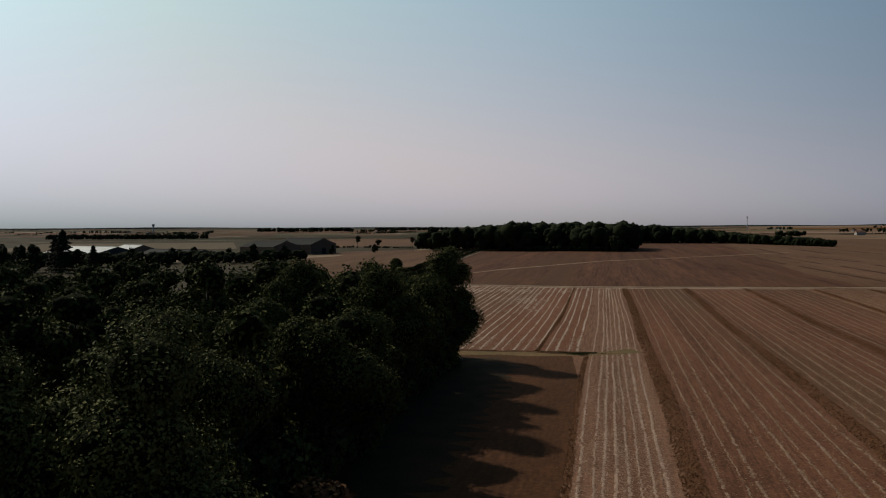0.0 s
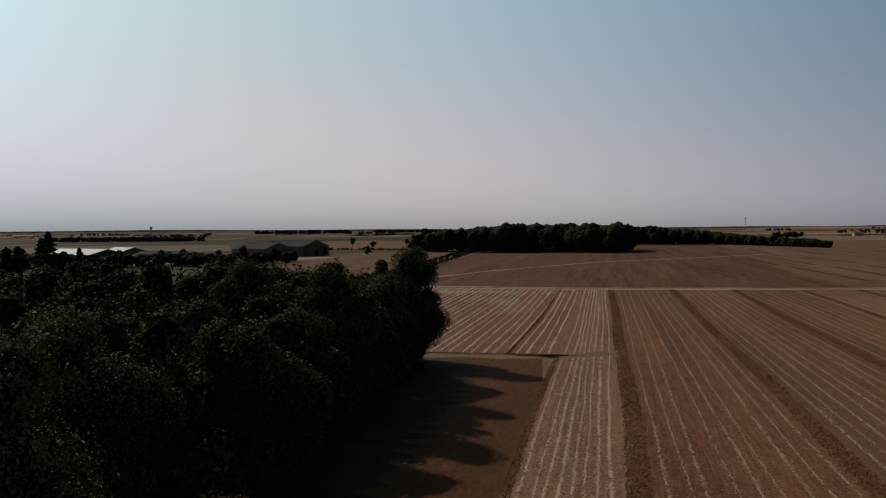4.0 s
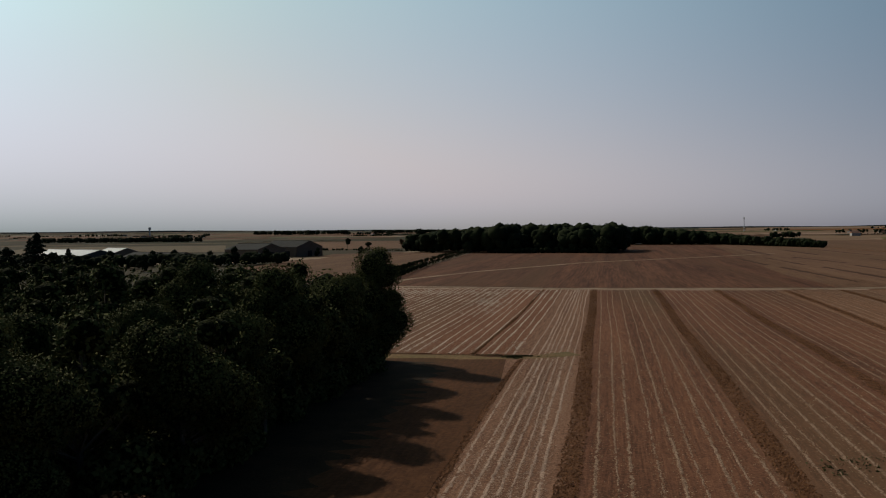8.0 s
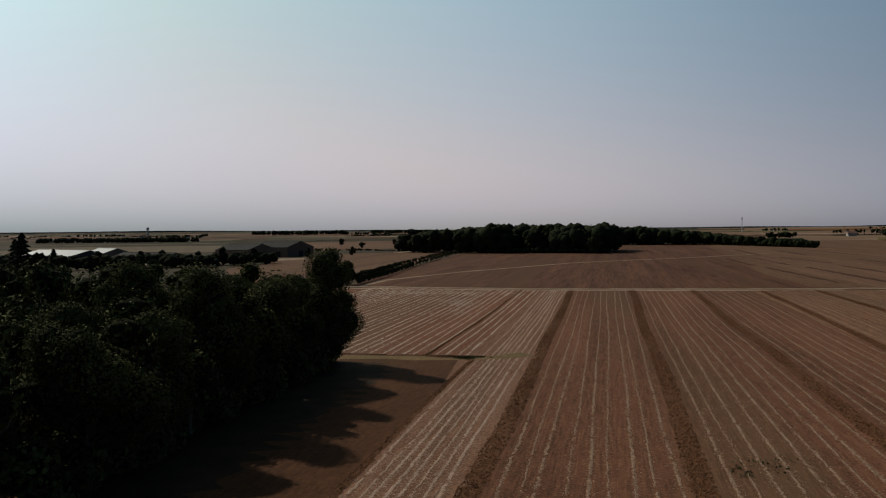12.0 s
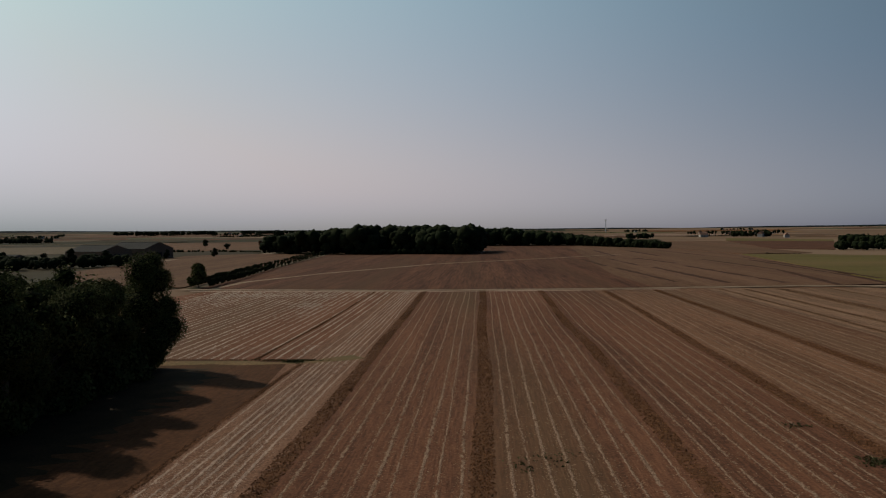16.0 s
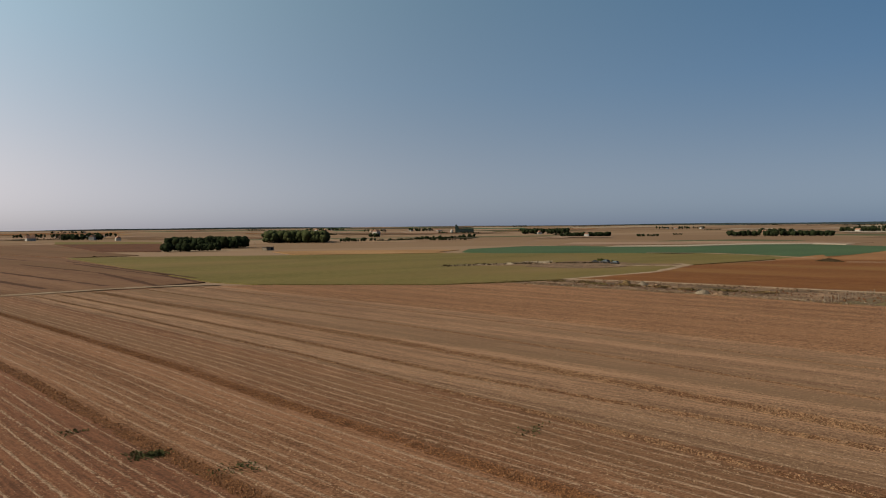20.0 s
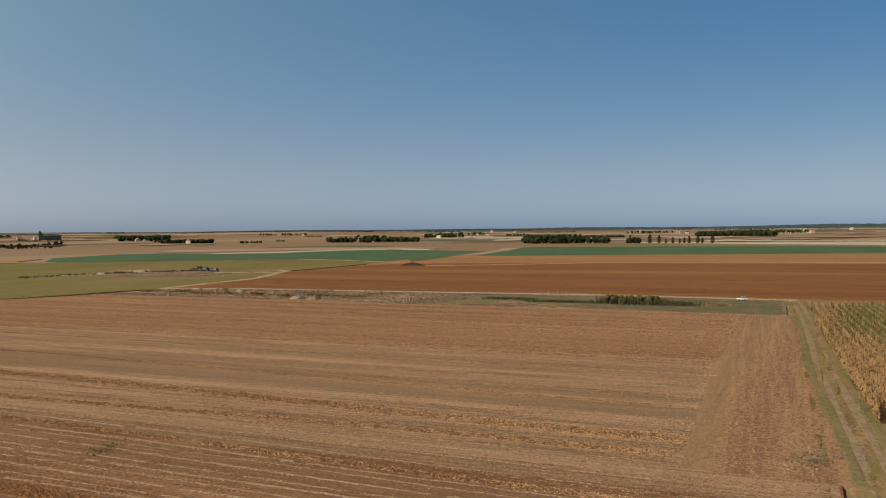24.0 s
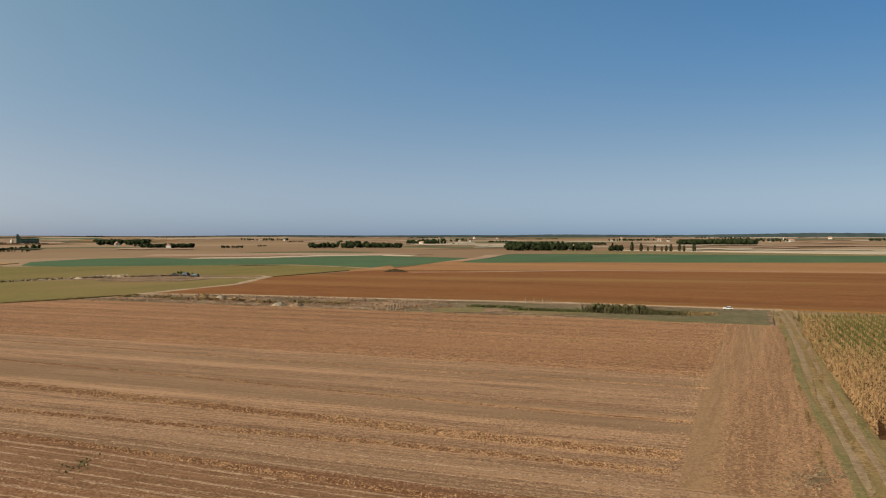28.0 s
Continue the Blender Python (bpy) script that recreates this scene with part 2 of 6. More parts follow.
CLOD = mat("soil_clod", (0.066, 0.029, 0.016), (0.135, 0.064, 0.036), 0.25, 5.0, 1.0, 0.3, 0.02, island=0.5)
CLOD_TAN = mat("straw_clod", (0.078, 0.041, 0.023), (0.238, 0.135, 0.078), 0.25, 5.0, 1.0, 0.3, 0.02, island=0.9)
SOIL_TAN = mat("tan_stubble_soil", (0.080, 0.044, 0.026), (0.221, 0.131, 0.081), 0.22, 2.2, 1.0, 1.0, 0.12, stretch=(1, 0.03, 1), spots=(0.115, 0.071, 0.043), spot_scale=0.09, grain=0.42, grain_scale=5.5, contrast=1.3)
SOIL_RED = mat("reddish_stubble_soil", (0.082, 0.040, 0.021), (0.213, 0.113, 0.063), 0.2, 2.6, 1.0, 1.0, 0.2, stretch=(1, 0.035, 1), spots=(0.119, 0.059, 0.031), spot_scale=0.02, grain=0.6, grain_scale=3.0, contrast=1.4)
ROWS_TAN = mat("dull_stubble", (0.135, 0.084, 0.052), (0.271, 0.179, 0.113), 0.35, 7.0, 0.9, 0.8, 0.05, stretch=(1, 0.5, 1), grain=0.8, grain_scale=4.5)
RUT = mat("bare_rut", (0.102, 0.067, 0.041), (0.176, 0.123, 0.080), 0.4, 5.0, 1.0, 0.6, 0.04, grain=0.4, grain_scale=3.0)
LEAF = mat("oak_leaf", (0.020, 0.024, 0.007), (0.104, 0.106, 0.032), 0.22, 3.0, 0.85, 0, island=0.5, spec=0.04)
# Brighter oak leaf copy: sunlight on the near crowns put into its colour.
LEAF_SUN_TONE = mat("olive_leaf_sunlight_in_colour", (0.024, 0.028, 0.008), (0.140, 0.136, 0.040), 0.22, 3.0, 0.8, 0, island=0.45, spec=0.06)
# Inner foliage far darker than the leaves: crown shade put into its colour.
LEAF_INNER_SHADE = mat("inner_leaf_shade_in_colour", (0.004, 0.006, 0.002), (0.026, 0.029, 0.010), 1.6, 9.0, 0.95, 1.0, 0.25, spec=0.02, grain=0.8, grain_scale=5.0)
LEAF_DRY = mat("browned_leaf", (0.07, 0.035, 0.015), (0.16, 0.08, 0.035), 0.5, 4.0, 0.7, 0, island=0.9)
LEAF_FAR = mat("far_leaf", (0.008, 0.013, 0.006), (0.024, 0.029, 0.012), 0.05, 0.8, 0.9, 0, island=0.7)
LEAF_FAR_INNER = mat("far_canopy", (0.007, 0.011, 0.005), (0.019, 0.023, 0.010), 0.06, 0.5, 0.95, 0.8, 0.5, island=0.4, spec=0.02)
# Bluish tone puts distance haze into the colour of the far woods.
WOODED_HAZE = mat("haze_blue_wooded_rise", (0.016, 0.024, 0.027), (0.032, 0.043, 0.046), 0.02, 0.2, 0.9, 0)
REED = mat("rank_reed", (0.014, 0.015, 0.007), (0.060, 0.050, 0.024), 0.5, 4.0, 0.9, 0, island=0.8)
PLOT = mat("rank_grass", (0.052, 0.044, 0.024), (0.097, 0.077, 0.046), 0.2, 3.0, 1.0, 0.8, 0.05, spots=(0.060, 0.055, 0.026), spot_scale=0.08, grain=0.5, grain_scale=2.0)
RUBBLE = mat("chalk_rubble", (0.050, 0.038, 0.027), (0.270, 0.215, 0.160), 0.3, 3.0, 0.95, 0.4, 0.05, island=0.9)
LEAF_PALE = mat("poplar_leaf", (0.020, 0.026, 0.010), (0.042, 0.046, 0.018), 0.05, 0.8, 0.9, 0, island=0.4)
NEEDLE = mat("conifer_needle", (0.010, 0.014, 0.008), (0.024, 0.032, 0.016), 0.4, 4.0, 0.8, 0, island=0.7)
WEED = mat("weed_leaf", (0.022, 0.026, 0.010), (0.072, 0.069, 0.028), 0.5, 4.0, 0.9, 0, island=0.8)
BARK = mat("bark", (0.06, 0.045, 0.03), (0.14, 0.11, 0.08), 1.0, 9.0, 0.95, 0.8, 0.04, stretch=(1, 1, 0.2))
CORN_DRY = mat("dry_maize", (0.125, 0.070, 0.033), (0.225, 0.138, 0.072), 0.25, 3.0, 0.8, 0, island=0.6)
CORN_GREEN = mat("green_maize", (0.042, 0.043, 0.013), (0.105, 0.090, 0.032), 0.25, 3.0, 0.8, 0, island=0.6)
ROOF_PALE = mat("pale_roof_sheet", (0.330, 0.336, 0.336), (0.432, 0.432, 0.420), 0.06, 1.0, 0.5, 0.2, 0.02, stretch=(1, 1, 1))
ROOF_GREY = mat("grey_roof_sheet", (0.018, 0.018, 0.018), (0.034, 0.033, 0.032), 0.06, 1.0, 0.9, 0.2, 0.02)
WALL_TAN = mat("tan_cladding", (0.115, 0.080, 0.056), (0.160, 0.114, 0.082), 0.08, 1.5, 0.8, 0.2, 0.02)
WALL_GREY = mat("grey_cladding", (0.052, 0.046, 0.040), (0.080, 0.071, 0.062), 0.08, 1.5, 0.7, 0.2, 0.02)
SILO_GREEN = mat("dark_green_cladding", (0.018, 0.030, 0.028), (0.034, 0.050, 0.046), 0.08, 1.5, 0.6, 0.2, 0.02)
PLASTER = mat("white_plaster", (0.250, 0.232, 0.208), (0.330, 0.315, 0.292), 0.2, 3.0, 0.9, 0.1, 0.01)
TILE = mat("brown_roof_tile", (0.18, 0.10, 0.07), (0.30, 0.17, 0.12), 0.2, 3.0, 0.9, 0.3, 0.02)
STEEL = mat("galvanised_steel", (0.30, 0.31, 0.32), (0.45, 0.46, 0.47), 0.3, 4.0, 0.5, 0.05, 0.01, metal=0.6)
CONCRETE = mat("concrete", (0.36, 0.35, 0.33), (0.50, 0.49, 0.46), 0.2, 4.0, 0.9, 0.2, 0.01)
DARK = mat("dark_opening", (0.012, 0.012, 0.014), (0.03, 0.03, 0.03), 0.5, 4.0, 0.5, 0)
RUBBER = mat("tyre_rubber", (0.012, 0.012, 0.012), (0.03, 0.03, 0.03), 1.0, 9.0, 0.8, 0.1, 0.01)
PAINT_WHITE = mat("white_vehicle_paint", (0.42, 0.42, 0.41), (0.52, 0.52, 0.51), 0.5, 5.0, 0.35, 0)
PAINT_DARK = mat("dark_vehicle_paint", (0.025, 0.026, 0.028), (0.05, 0.05, 0.052), 0.5, 5.0, 0.45, 0)
GLASS = mat("car_glass", (0.02, 0.025, 0.03), (0.04, 0.045, 0.05), 0.5, 5.0, 0.08, 0)
WOOD = mat("weathered_wood", (0.10, 0.08, 0.06), (0.22, 0.18, 0.14), 0.6, 8.0, 0.9, 0.3, 0.02)


# the open country: a patchwork of large fields in different states
def country():
    m = mat("open_country", (0.102, 0.066, 0.039), (0.152, 0.102, 0.064), 0.01, 0.2, 1.0, 0.4, 0.1)
    n, l = m.node_tree.nodes, m.node_tree.links
    geo = n.new("ShaderNodeNewGeometry")
    rot = n.new("ShaderNodeVectorRotate")
    rot.inputs["Angle"].default_value = radians(20)
    l.new(geo.outputs["Position"], rot.inputs["Vector"])
    sc = n.new("ShaderNodeVectorMath")
    sc.operation = "MULTIPLY"
    sc.inputs[1].default_value = (1 / 520, 1 / 300, 0)
    l.new(rot.outputs[0], sc.inputs[0])
    v = n.new("ShaderNodeTexVoronoi")
    v.distance = "CHEBYCHEV"
    v.inputs["Scale"].default_value = 1.0
    l.new(sc.outputs[0], v.inputs["Vector"])
    sep = n.new("ShaderNodeSeparateColor")
    l.new(v.outputs["Color"], sep.inputs[0])
    r = n.new("ShaderNodeValToRGB")
    r.color_ramp.interpolation = "CONSTANT"
    stops = [(0.0, (0.123, 0.075, 0.046)), (0.30, (0.164, 0.108, 0.071)), (0.52, (0.070, 0.038, 0.021)), (0.62, (0.135, 0.085, 0.052)),
             (0.78, (0.049, 0.051, 0.018)), (0.85, (0.197, 0.156, 0.113)), (0.94, (0.029, 0.043, 0.018))]
    e = r.color_ramp.elements
    e[0].position, e[0].color = stops[0][0], (*stops[0][1], 1)
    e[1].position, e[1].color = stops[1][0], (*stops[1][1], 1)
    for p, c in stops[2:]:
        e.new(p).color = (*c, 1)
    l.new(sep.outputs[0], r.inputs[0])
    mixn = next(x for x in n if x.bl_idname == "ShaderNodeMix")
    over = n.new("ShaderNodeMix")
    over.data_type = "RGBA"
    over.inputs["Factor"].default_value = 0.75
    l.new(mixn.outputs["Result"], over.inputs["A"])
    l.new(r.outputs[0], over.inputs["B"])
    l.new(over.outputs["Result"], n["Principled BSDF"].inputs["Base Color"])
    return m


COUNTRY = country()
rng = np.random.default_rng(7)


# ---- mesh helpers ----
def mesh_np(name, v, f, *mats, idx=None, smooth=False):
    """A mesh from arrays: v (n, 3), f (m, 3 or 4)."""
    v, f = np.asarray(v, np.float32), np.asarray(f, np.int32)
    me = bpy.data.meshes.new(name)
    k = f.shape[1]
    me.vertices.add(len(v)), me.loops.add(f.size), me.polygons.add(len(f))
    me.vertices.foreach_set("co", v.ravel())
    me.loops.foreach_set("vertex_index", f.ravel())
    me.polygons.foreach_set("loop_start", np.arange(0, f.size, k, dtype=np.int32))
    me.polygons.foreach_set("use_smooth", np.full(len(f), smooth))
    for m in mats:
        me.materials.append(m)
    if idx is not None:
        me.polygons.foreach_set("material_index", np.asarray(idx, np.int32))
    me.update(calc_edges=True)
    return me


def part(name, data, parent=None, label="", m=None, material=None):
    """Links a mesh (or a bmesh, which is freed) as one object, under a thing or part."""
    if isinstance(data, bmesh.types.BMesh):
        me = bpy.data.meshes.new(name)
        data.to_mesh(me)
        data.free()
        me.materials.append(material)
        data = me
    ob = new(name, data)
    if parent:
        ob.parent = parent
    if m is not None:
        ob.matrix_basis = m
    if label:
        ob["label"] = label
    return ob


def thing(name, m, label, category, group="", kind=""):
    ob = new(name)
    ob.matrix_basis = m
    ob.empty_display_size = 0.5
    return tagged(ob, label, category, group, kind)


def box(bm, x0, y0, z0, x1, y1, z1, bevel=0.0):
    r = bmesh.ops.create_cube(bm, size=1.0, matrix=Matrix.LocRotScale(((x0 + x1) / 2, (y0 + y1) / 2, (z0 + z1) / 2), None, (x1 - x0, y1 - y0, z1 - z0)))
    if bevel:
        bmesh.ops.bevel(bm, geom=list({e for v in r["verts"] for e in v.link_edges}), offset=bevel, segments=1, affect="EDGES")
    return bm


def boxes(*rows, bevel=0.0):
    bm = bmesh.new()
    for r in rows:
        box(bm, *r, bevel=bevel)
    return bm


def tube(points, radii, sides=7):
    """Vertices and quads of a tapered tube along points."""
    pts = np.array(points, float)
    v, f = [], []
    for i, (p, r) in enumerate(zip(pts, radii)):
        d = pts[min(i + 1, len(pts) - 1)] - pts[max(i - 1, 0)]
        d /= np.linalg.norm(d) + 1e-9
        a = np.cross(d, (1, 0, 0) if abs(d[0]) < 0.8 else (0, 1, 0))
        a /= np.linalg.norm(a)
        b = np.cross(d, a)
        for k in range(sides):
            t = 2 * math.pi * k / sides
            v.append(p + r * (a * math.cos(t) + b * math.sin(t)))
    for i in range(len(pts) - 1):
        for k in range(sides):
            q = (k + 1) % sides
            f.append((i * sides + k, i * sides + q, (i + 1) * sides + q, (i + 1) * sides + k))
    return np.array(v), np.array(f)


def joined(pieces):
    v, f, n = [], [], 0
    for a, b in pieces:
        v.append(a), f.append(b + n)
        n += len(a)
    return np.concatenate(v), np.concatenate(f)


def leaves(centres, normals, size, r, bend=0.25, long=1.6, loose=0.55):
    """Small bent leaf blades, four corners each, at centres, roughly facing along normals."""
    n = len(centres)
    nrm = normals + r.normal(0, loose, (n, 3))
    nrm /= np.linalg.norm(nrm, axis=1, keepdims=True) + 1e-9
    a = np.cross(nrm, r.normal(size=(n, 3)))
    a /= np.linalg.norm(a, axis=1, keepdims=True) + 1e-9
    b = np.cross(nrm, a)
    s = (size * r.uniform(0.6, 1.3, n))[:, None]
    a, b, nrm = a * s * long / 2, b * s / 2, nrm * s * bend
    v = np.stack([centres - a, centres - b + nrm, centres + a, centres + b + nrm], 1).reshape(-1, 3)
    f = np.arange(4 * n).reshape(-1, 4)
    f = np.concatenate([f[:, [0, 1, 2]], f[:, [0, 2, 3]]])
    return v, f


def lobes(r, n, height, radius, low):
    """Centres and radii of the rounded masses that make up a crown: a few boughs, each with smaller clumps on it."""
    out = [(np.array((0, 0, (low + height) / 2)), radius * 0.6)]
    for _ in range(max(4, n // 3)):
        t = r.uniform(0, 2 * math.pi)
        h = r.uniform(0.0, 1.0)
        z = low + (height - low) * (0.12 + 0.72 * h)
        reach = radius * math.sqrt(max(0.05, 1 - (1.7 * (h - 0.40)) ** 2)) * r.uniform(0.42, 0.66)
        c, q = np.array((reach * math.cos(t), reach * math.sin(t), z)), radius * r.uniform(0.34, 0.46)
        out.append((c, q))
        for _ in range(2):
            d = r.normal(size=3) + (0.6 * math.cos(t), 0.6 * math.sin(t), 0.5)
            d /= np.linalg.norm(d)
            out.append((c + d * q * (0.7, 0.7, 0.55), q * r.uniform(0.42, 0.66)))
    return out


def crown_points(r, lob, n, shell=0.70):
    w = np.array([q ** 2 for _, q in lob])
    pick = r.choice(len(lob), n, p=w / w.sum())
    d = r.normal(size=(n, 3))
    d /= np.linalg.norm(d, axis=1, keepdims=True)
    c = np.array([q for q, _ in lob])[pick]
    rad = np.array([q for _, q in lob])[pick]
    lump = 1 + 0.10 * np.sin(c[:, 0] + d[:, 0] * 7 + d[:, 2] * 5) * np.sin(d[:, 1] * 8 + c[:, 2])
    wob = r.uniform(shell, 1.0, n) * lump + np.abs(r.normal(0, 0.05, n)) + 0.22 * r.random(n) ** 9
    return c + d * (rad * wob)[:, None] * (1, 1, 0.85), d


def ball(n):
    """Points and triangles of a rough ball, n rings high."""
    v = [(0, 0, 1.0)]
    m = 2 * n
    for i in range(1, n):
        a = math.pi * i / n
        v += [(math.sin(a) * math.cos(2 * math.pi * (k + 0.5 * (i % 2)) / m), math.sin(a) * math.sin(2 * math.pi * (k + 0.5 * (i % 2)) / m), math.cos(a)) for k in range(m)]
    v.append((0, 0, -1.0))
    f = [(0, 1 + k, 1 + (k + 1) % m) for k in range(m)]
    for i in range(n - 2):
        for k in range(m):
            a, b, c, d = 1 + i * m + k, 1 + i * m + (k + 1) % m, 1 + (i + 1) * m + (k + 1) % m, 1 + (i + 1) * m + k
            f += [(a, d, c), (a, c, b)]
    last = len(v) - 1
    f += [(last, 1 + (n - 2) * m + (k + 1) % m, 1 + (n - 2) * m + k) for k in range(m)]
    return np.array(v), np.array(f)


def masses(centres, radii, r, n=4, rough=0.16, flat=0.85):
    """Lumpy inner masses of foliage, one round each centre."""
    bv, bf = ball(n)
    c, q = np.asarray(centres, float), np.asarray(radii, float)
    v = bv[None] * (q[:, None] * r.uniform(1 - rough, 1 + rough, (len(c), len(bv))))[..., None] * (1, 1, flat) + c[:, None]
    f = bf[None] + len(bv) * np.arange(len(c))[:, None, None]
    return v.reshape(-1, 3), f.reshape(-1, 3)


def tree_meshes(seed, height=16.0, radius=6.0, low=1.5, nlobes=26, nleaf=5200, size=0.42, leaf=None, sides=7):
    """The trunk-and-limb mesh and the crown mesh of a broadleaf tree."""
    r = np.random.default_rng(seed)
    lob = lobes(r, nlobes, height, radius, low)
    top = height * 0.72
    bendx, bendy = r.uniform(-0.5, 0.5, 2)
    trunk = [(0, 0, -0.3), (0, 0, 0.5), (bendx * 0.5, bendy * 0.5, top * 0.4), (bendx, bendy, top)]
    th = height / 16
    pieces = [tube(trunk, [0.48 * th, 0.36 * th, 0.27 * th, 0.08 * th], sides)]
    for c, q in lob[1:]:
        z0 = min(max(c[2] * 0.55, 1.2), top * 0.9)
        f = z0 / top
        start = np.array((bendx * f, bendy * f, z0))
        mid = start * 0.45 + c * 0.55 + (0, 0, -0.4)
        pieces.append(tube([start, mid, c], [0.14 * th, 0.08 * th, 0.03 * th], 4))
    v, f = joined(pieces)
    wood = mesh_np("trunk", v, f, BARK, smooth=True)
    p, d = crown_points(r, lob, nleaf)
    p[:, 2] = np.maximum(p[:, 2], 0.25)
    blades = leaves(p, d + (0, 0, 0.25), size, r, loose=0.5)
    # The core carries the crown's inner shade as a dark colour.
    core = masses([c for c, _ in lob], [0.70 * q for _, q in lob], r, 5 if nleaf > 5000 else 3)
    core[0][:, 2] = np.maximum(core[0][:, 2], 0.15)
    crown = mesh_np("crown", *joined([blades, core]), leaf or LEAF, LEAF_INNER_SHADE, idx=np.r_[np.zeros(len(blades[1])), np.ones(len(core[1]))], smooth=True)
    return wood, crown


def tree(name, meshes, m, label, category="tree", group=""):
    ob = thing(name, m, label, category, group)
    part("trunk", meshes[0], ob)
    part("crown", meshes[1], ob)
    return ob


def at(x, y, z=0.0, turn=0.0, s=1.0, sz=None):
    return Matrix.LocRotScale((x, y, z), Euler((0, 0, radians(turn))), (s, s, sz or s))


# ---- the ground ----
def rise(x, y):
    """The land lifts gently towards the horizon, more on some sides than on others."""
    d = np.hypot(x, y)
    lift = np.interp(np.degrees(np.arctan2(x, y)), [-60, -30, -12, 0, 12, 30, 60, 100], [23, 23, 18, 14, 16, 19, 20, 20])
    t = np.clip((d - 1300) / 3500, 0, 1)
    return -0.35 + lift * t * t * (3 - 2 * t)


def ground():
    radii = [0, 60, 150, 300, 500, 800, 1100, 1500, 1800, 2100, 2500, 3000, 3500, 4000, 4400, 4900]
    n = 180
    v, f = [(0, 0, -0.35)], []
    for d in radii[1:]:
        for k in range(n):
            t = 2 * math.pi * k / n
            x, y = d * math.cos(t), d * math.sin(t)
            v.append((x, y, float(rise(x, y))))
    for k in range(n):
        q = (k + 1) % n
        f.append((0, 1 + k, 1 + q))
    for i in range(len(radii) - 2):
        for k in range(n):
            q = (k + 1) % n
            a, b = 1 + i * n, 1 + (i + 1) * n
            f.append((a + k, b + k, b + q)), f.append((a + k, b + q, a + q))
    ob = new("ground", mesh_np("ground", v, f, COUNTRY, smooth=True))
    tagged(ob, "wide plain of harvested tan and brown fields", "ground", kind="structure")


def sheet(name, pts, z, material, label, category="field", thick=0.4):
    """A field as a low slab of earth with a real edge."""
    bm = bmesh.new()
    face = bm.faces.new([bm.verts.new((x, y, z)) for x, y in pts])
    if face.normal.z < 0:
        face.normal_flip()
    bm.normal_update()
    bmesh.ops.triangulate(bm, faces=[face])
    r = bmesh.ops.extrude_face_region(bm, geom=list(bm.faces))
    bmesh.ops.translate(bm, vec=(0, 0, -thick), verts=[e for e in r["geom"] if isinstance(e, bmesh.types.BMVert)])
    bmesh.ops.recalc_face_normals(bm, faces=list(bm.faces))
    return tagged(part(name, bm, material=material), label, category, kind="structure")


def ribbon(pts, width, r=None, wob=0.0):
    """Left and right edges of a way along a line of points."""
    p = np.array(pts, float)
    fine = []
    for a, b in zip(p[:-1], p[1:]):
        k = max(2, int(np.linalg.norm(b - a) / 8))
        fine += [a + (b - a) * i / k for i in range(k)]
    fine.append(p[-1])
    fine = np.array(fine)
    d = np.gradient(fine, axis=0)
    d /= np.linalg.norm(d, axis=1, keepdims=True)
    nrm = np.stack([-d[:, 1], d[:, 0]], 1)
    w = width / 2 + (r.normal(0, wob, len(fine)) if r is not None else 0)
    w = np.broadcast_to(w, len(fine))[:, None]
    return fine + nrm * w, fine - nrm * w


def way(name, pts, width, z, material, label, category="road", wob=0.3, thick=0.1, skirt=0.7):
    a, b = ribbon(pts, width, rng, wob)
    out = (a - b) / np.linalg.norm(a - b, axis=1, keepdims=True) * skirt
    n = len(a)
    v = np.concatenate([np.c_[a, np.full(n, z)], np.c_[b, np.full(n, z)], np.c_[a + out, np.full(n, z - thick)], np.c_[b - out, np.full(n, z - thick)]])
    i = np.arange(n - 1)
    f = np.concatenate([np.stack([i + n, i + n + 1, i + 1, i], 1), np.stack([i, i + 1, i + 1 + 2 * n, i + 2 * n], 1), np.stack([i + n + 1, i + n, i + 3 * n, i + 3 * n + 1], 1)])
    return tagged(new(name, mesh_np(name, v, f, material)), label, category, kind="structure")


ground()
STRIPS = [(-8.5, 1.1), (9.0, 3.0), (26.8, 3.0), (44.4, 3.0), (62.0, 3.0), (79.5, 2.6), (97.5, 1.7), (107.5, 2.2), (117.5, 4.4), (133.0, 1.6), (151.0, 1.2)]
# how far each strip wanders sideways at these distances along the field
WANDER_Y = (0, 30, 60, 90, 120, 150, 180, 220, 260, 284)
WANDER = [(0, 0, 0, 0, 0, 0.4, 0.8, 0.9, 0.6, 0.6), (0, 0, 0.2, 0.2, 0.1, 0, -0.2, -0.7, -0.9, -0.9), (0, 0, -0.2, -0.3, -0.2, -0.2, -0.3, -0.3, -0.2, -0.2),
          (0, 0, -0.3, -0.2, -0.2, 0.1, -0.2, 0.3, 0.4, 0.4), (0, 0, -0.6, -0.5, 0.4, 0.6, 1.5, 2.8, 3.0, 3.0), (0, -0.3, -0.3, 0.2, 1.9, 2.1, 2.0, 2.2, 2.2, 2.2),
          (-3.5, -2.4, -0.5, 0.6, 3.0, 3.6, 4.2, 4.6, 5.3, 5.3), (0.5, 1, 0.4, -1.0, 0, 1.3, 2, 2.2, 2.4, 2.4), (-3.2, -3.0, -1.0, 1.0, 2.6, 2.8, 2.8, 3.0, 3.8, 4),
          (-4.5, -3.6, -1.4, 0.9, 2.2, 3.0, 3.0, 3.2, 3.6, 4), (0, -0.4, -0.6, 0.9, 3.0, 3.2, 3.0, 3.0, 3.2, 3.2)]


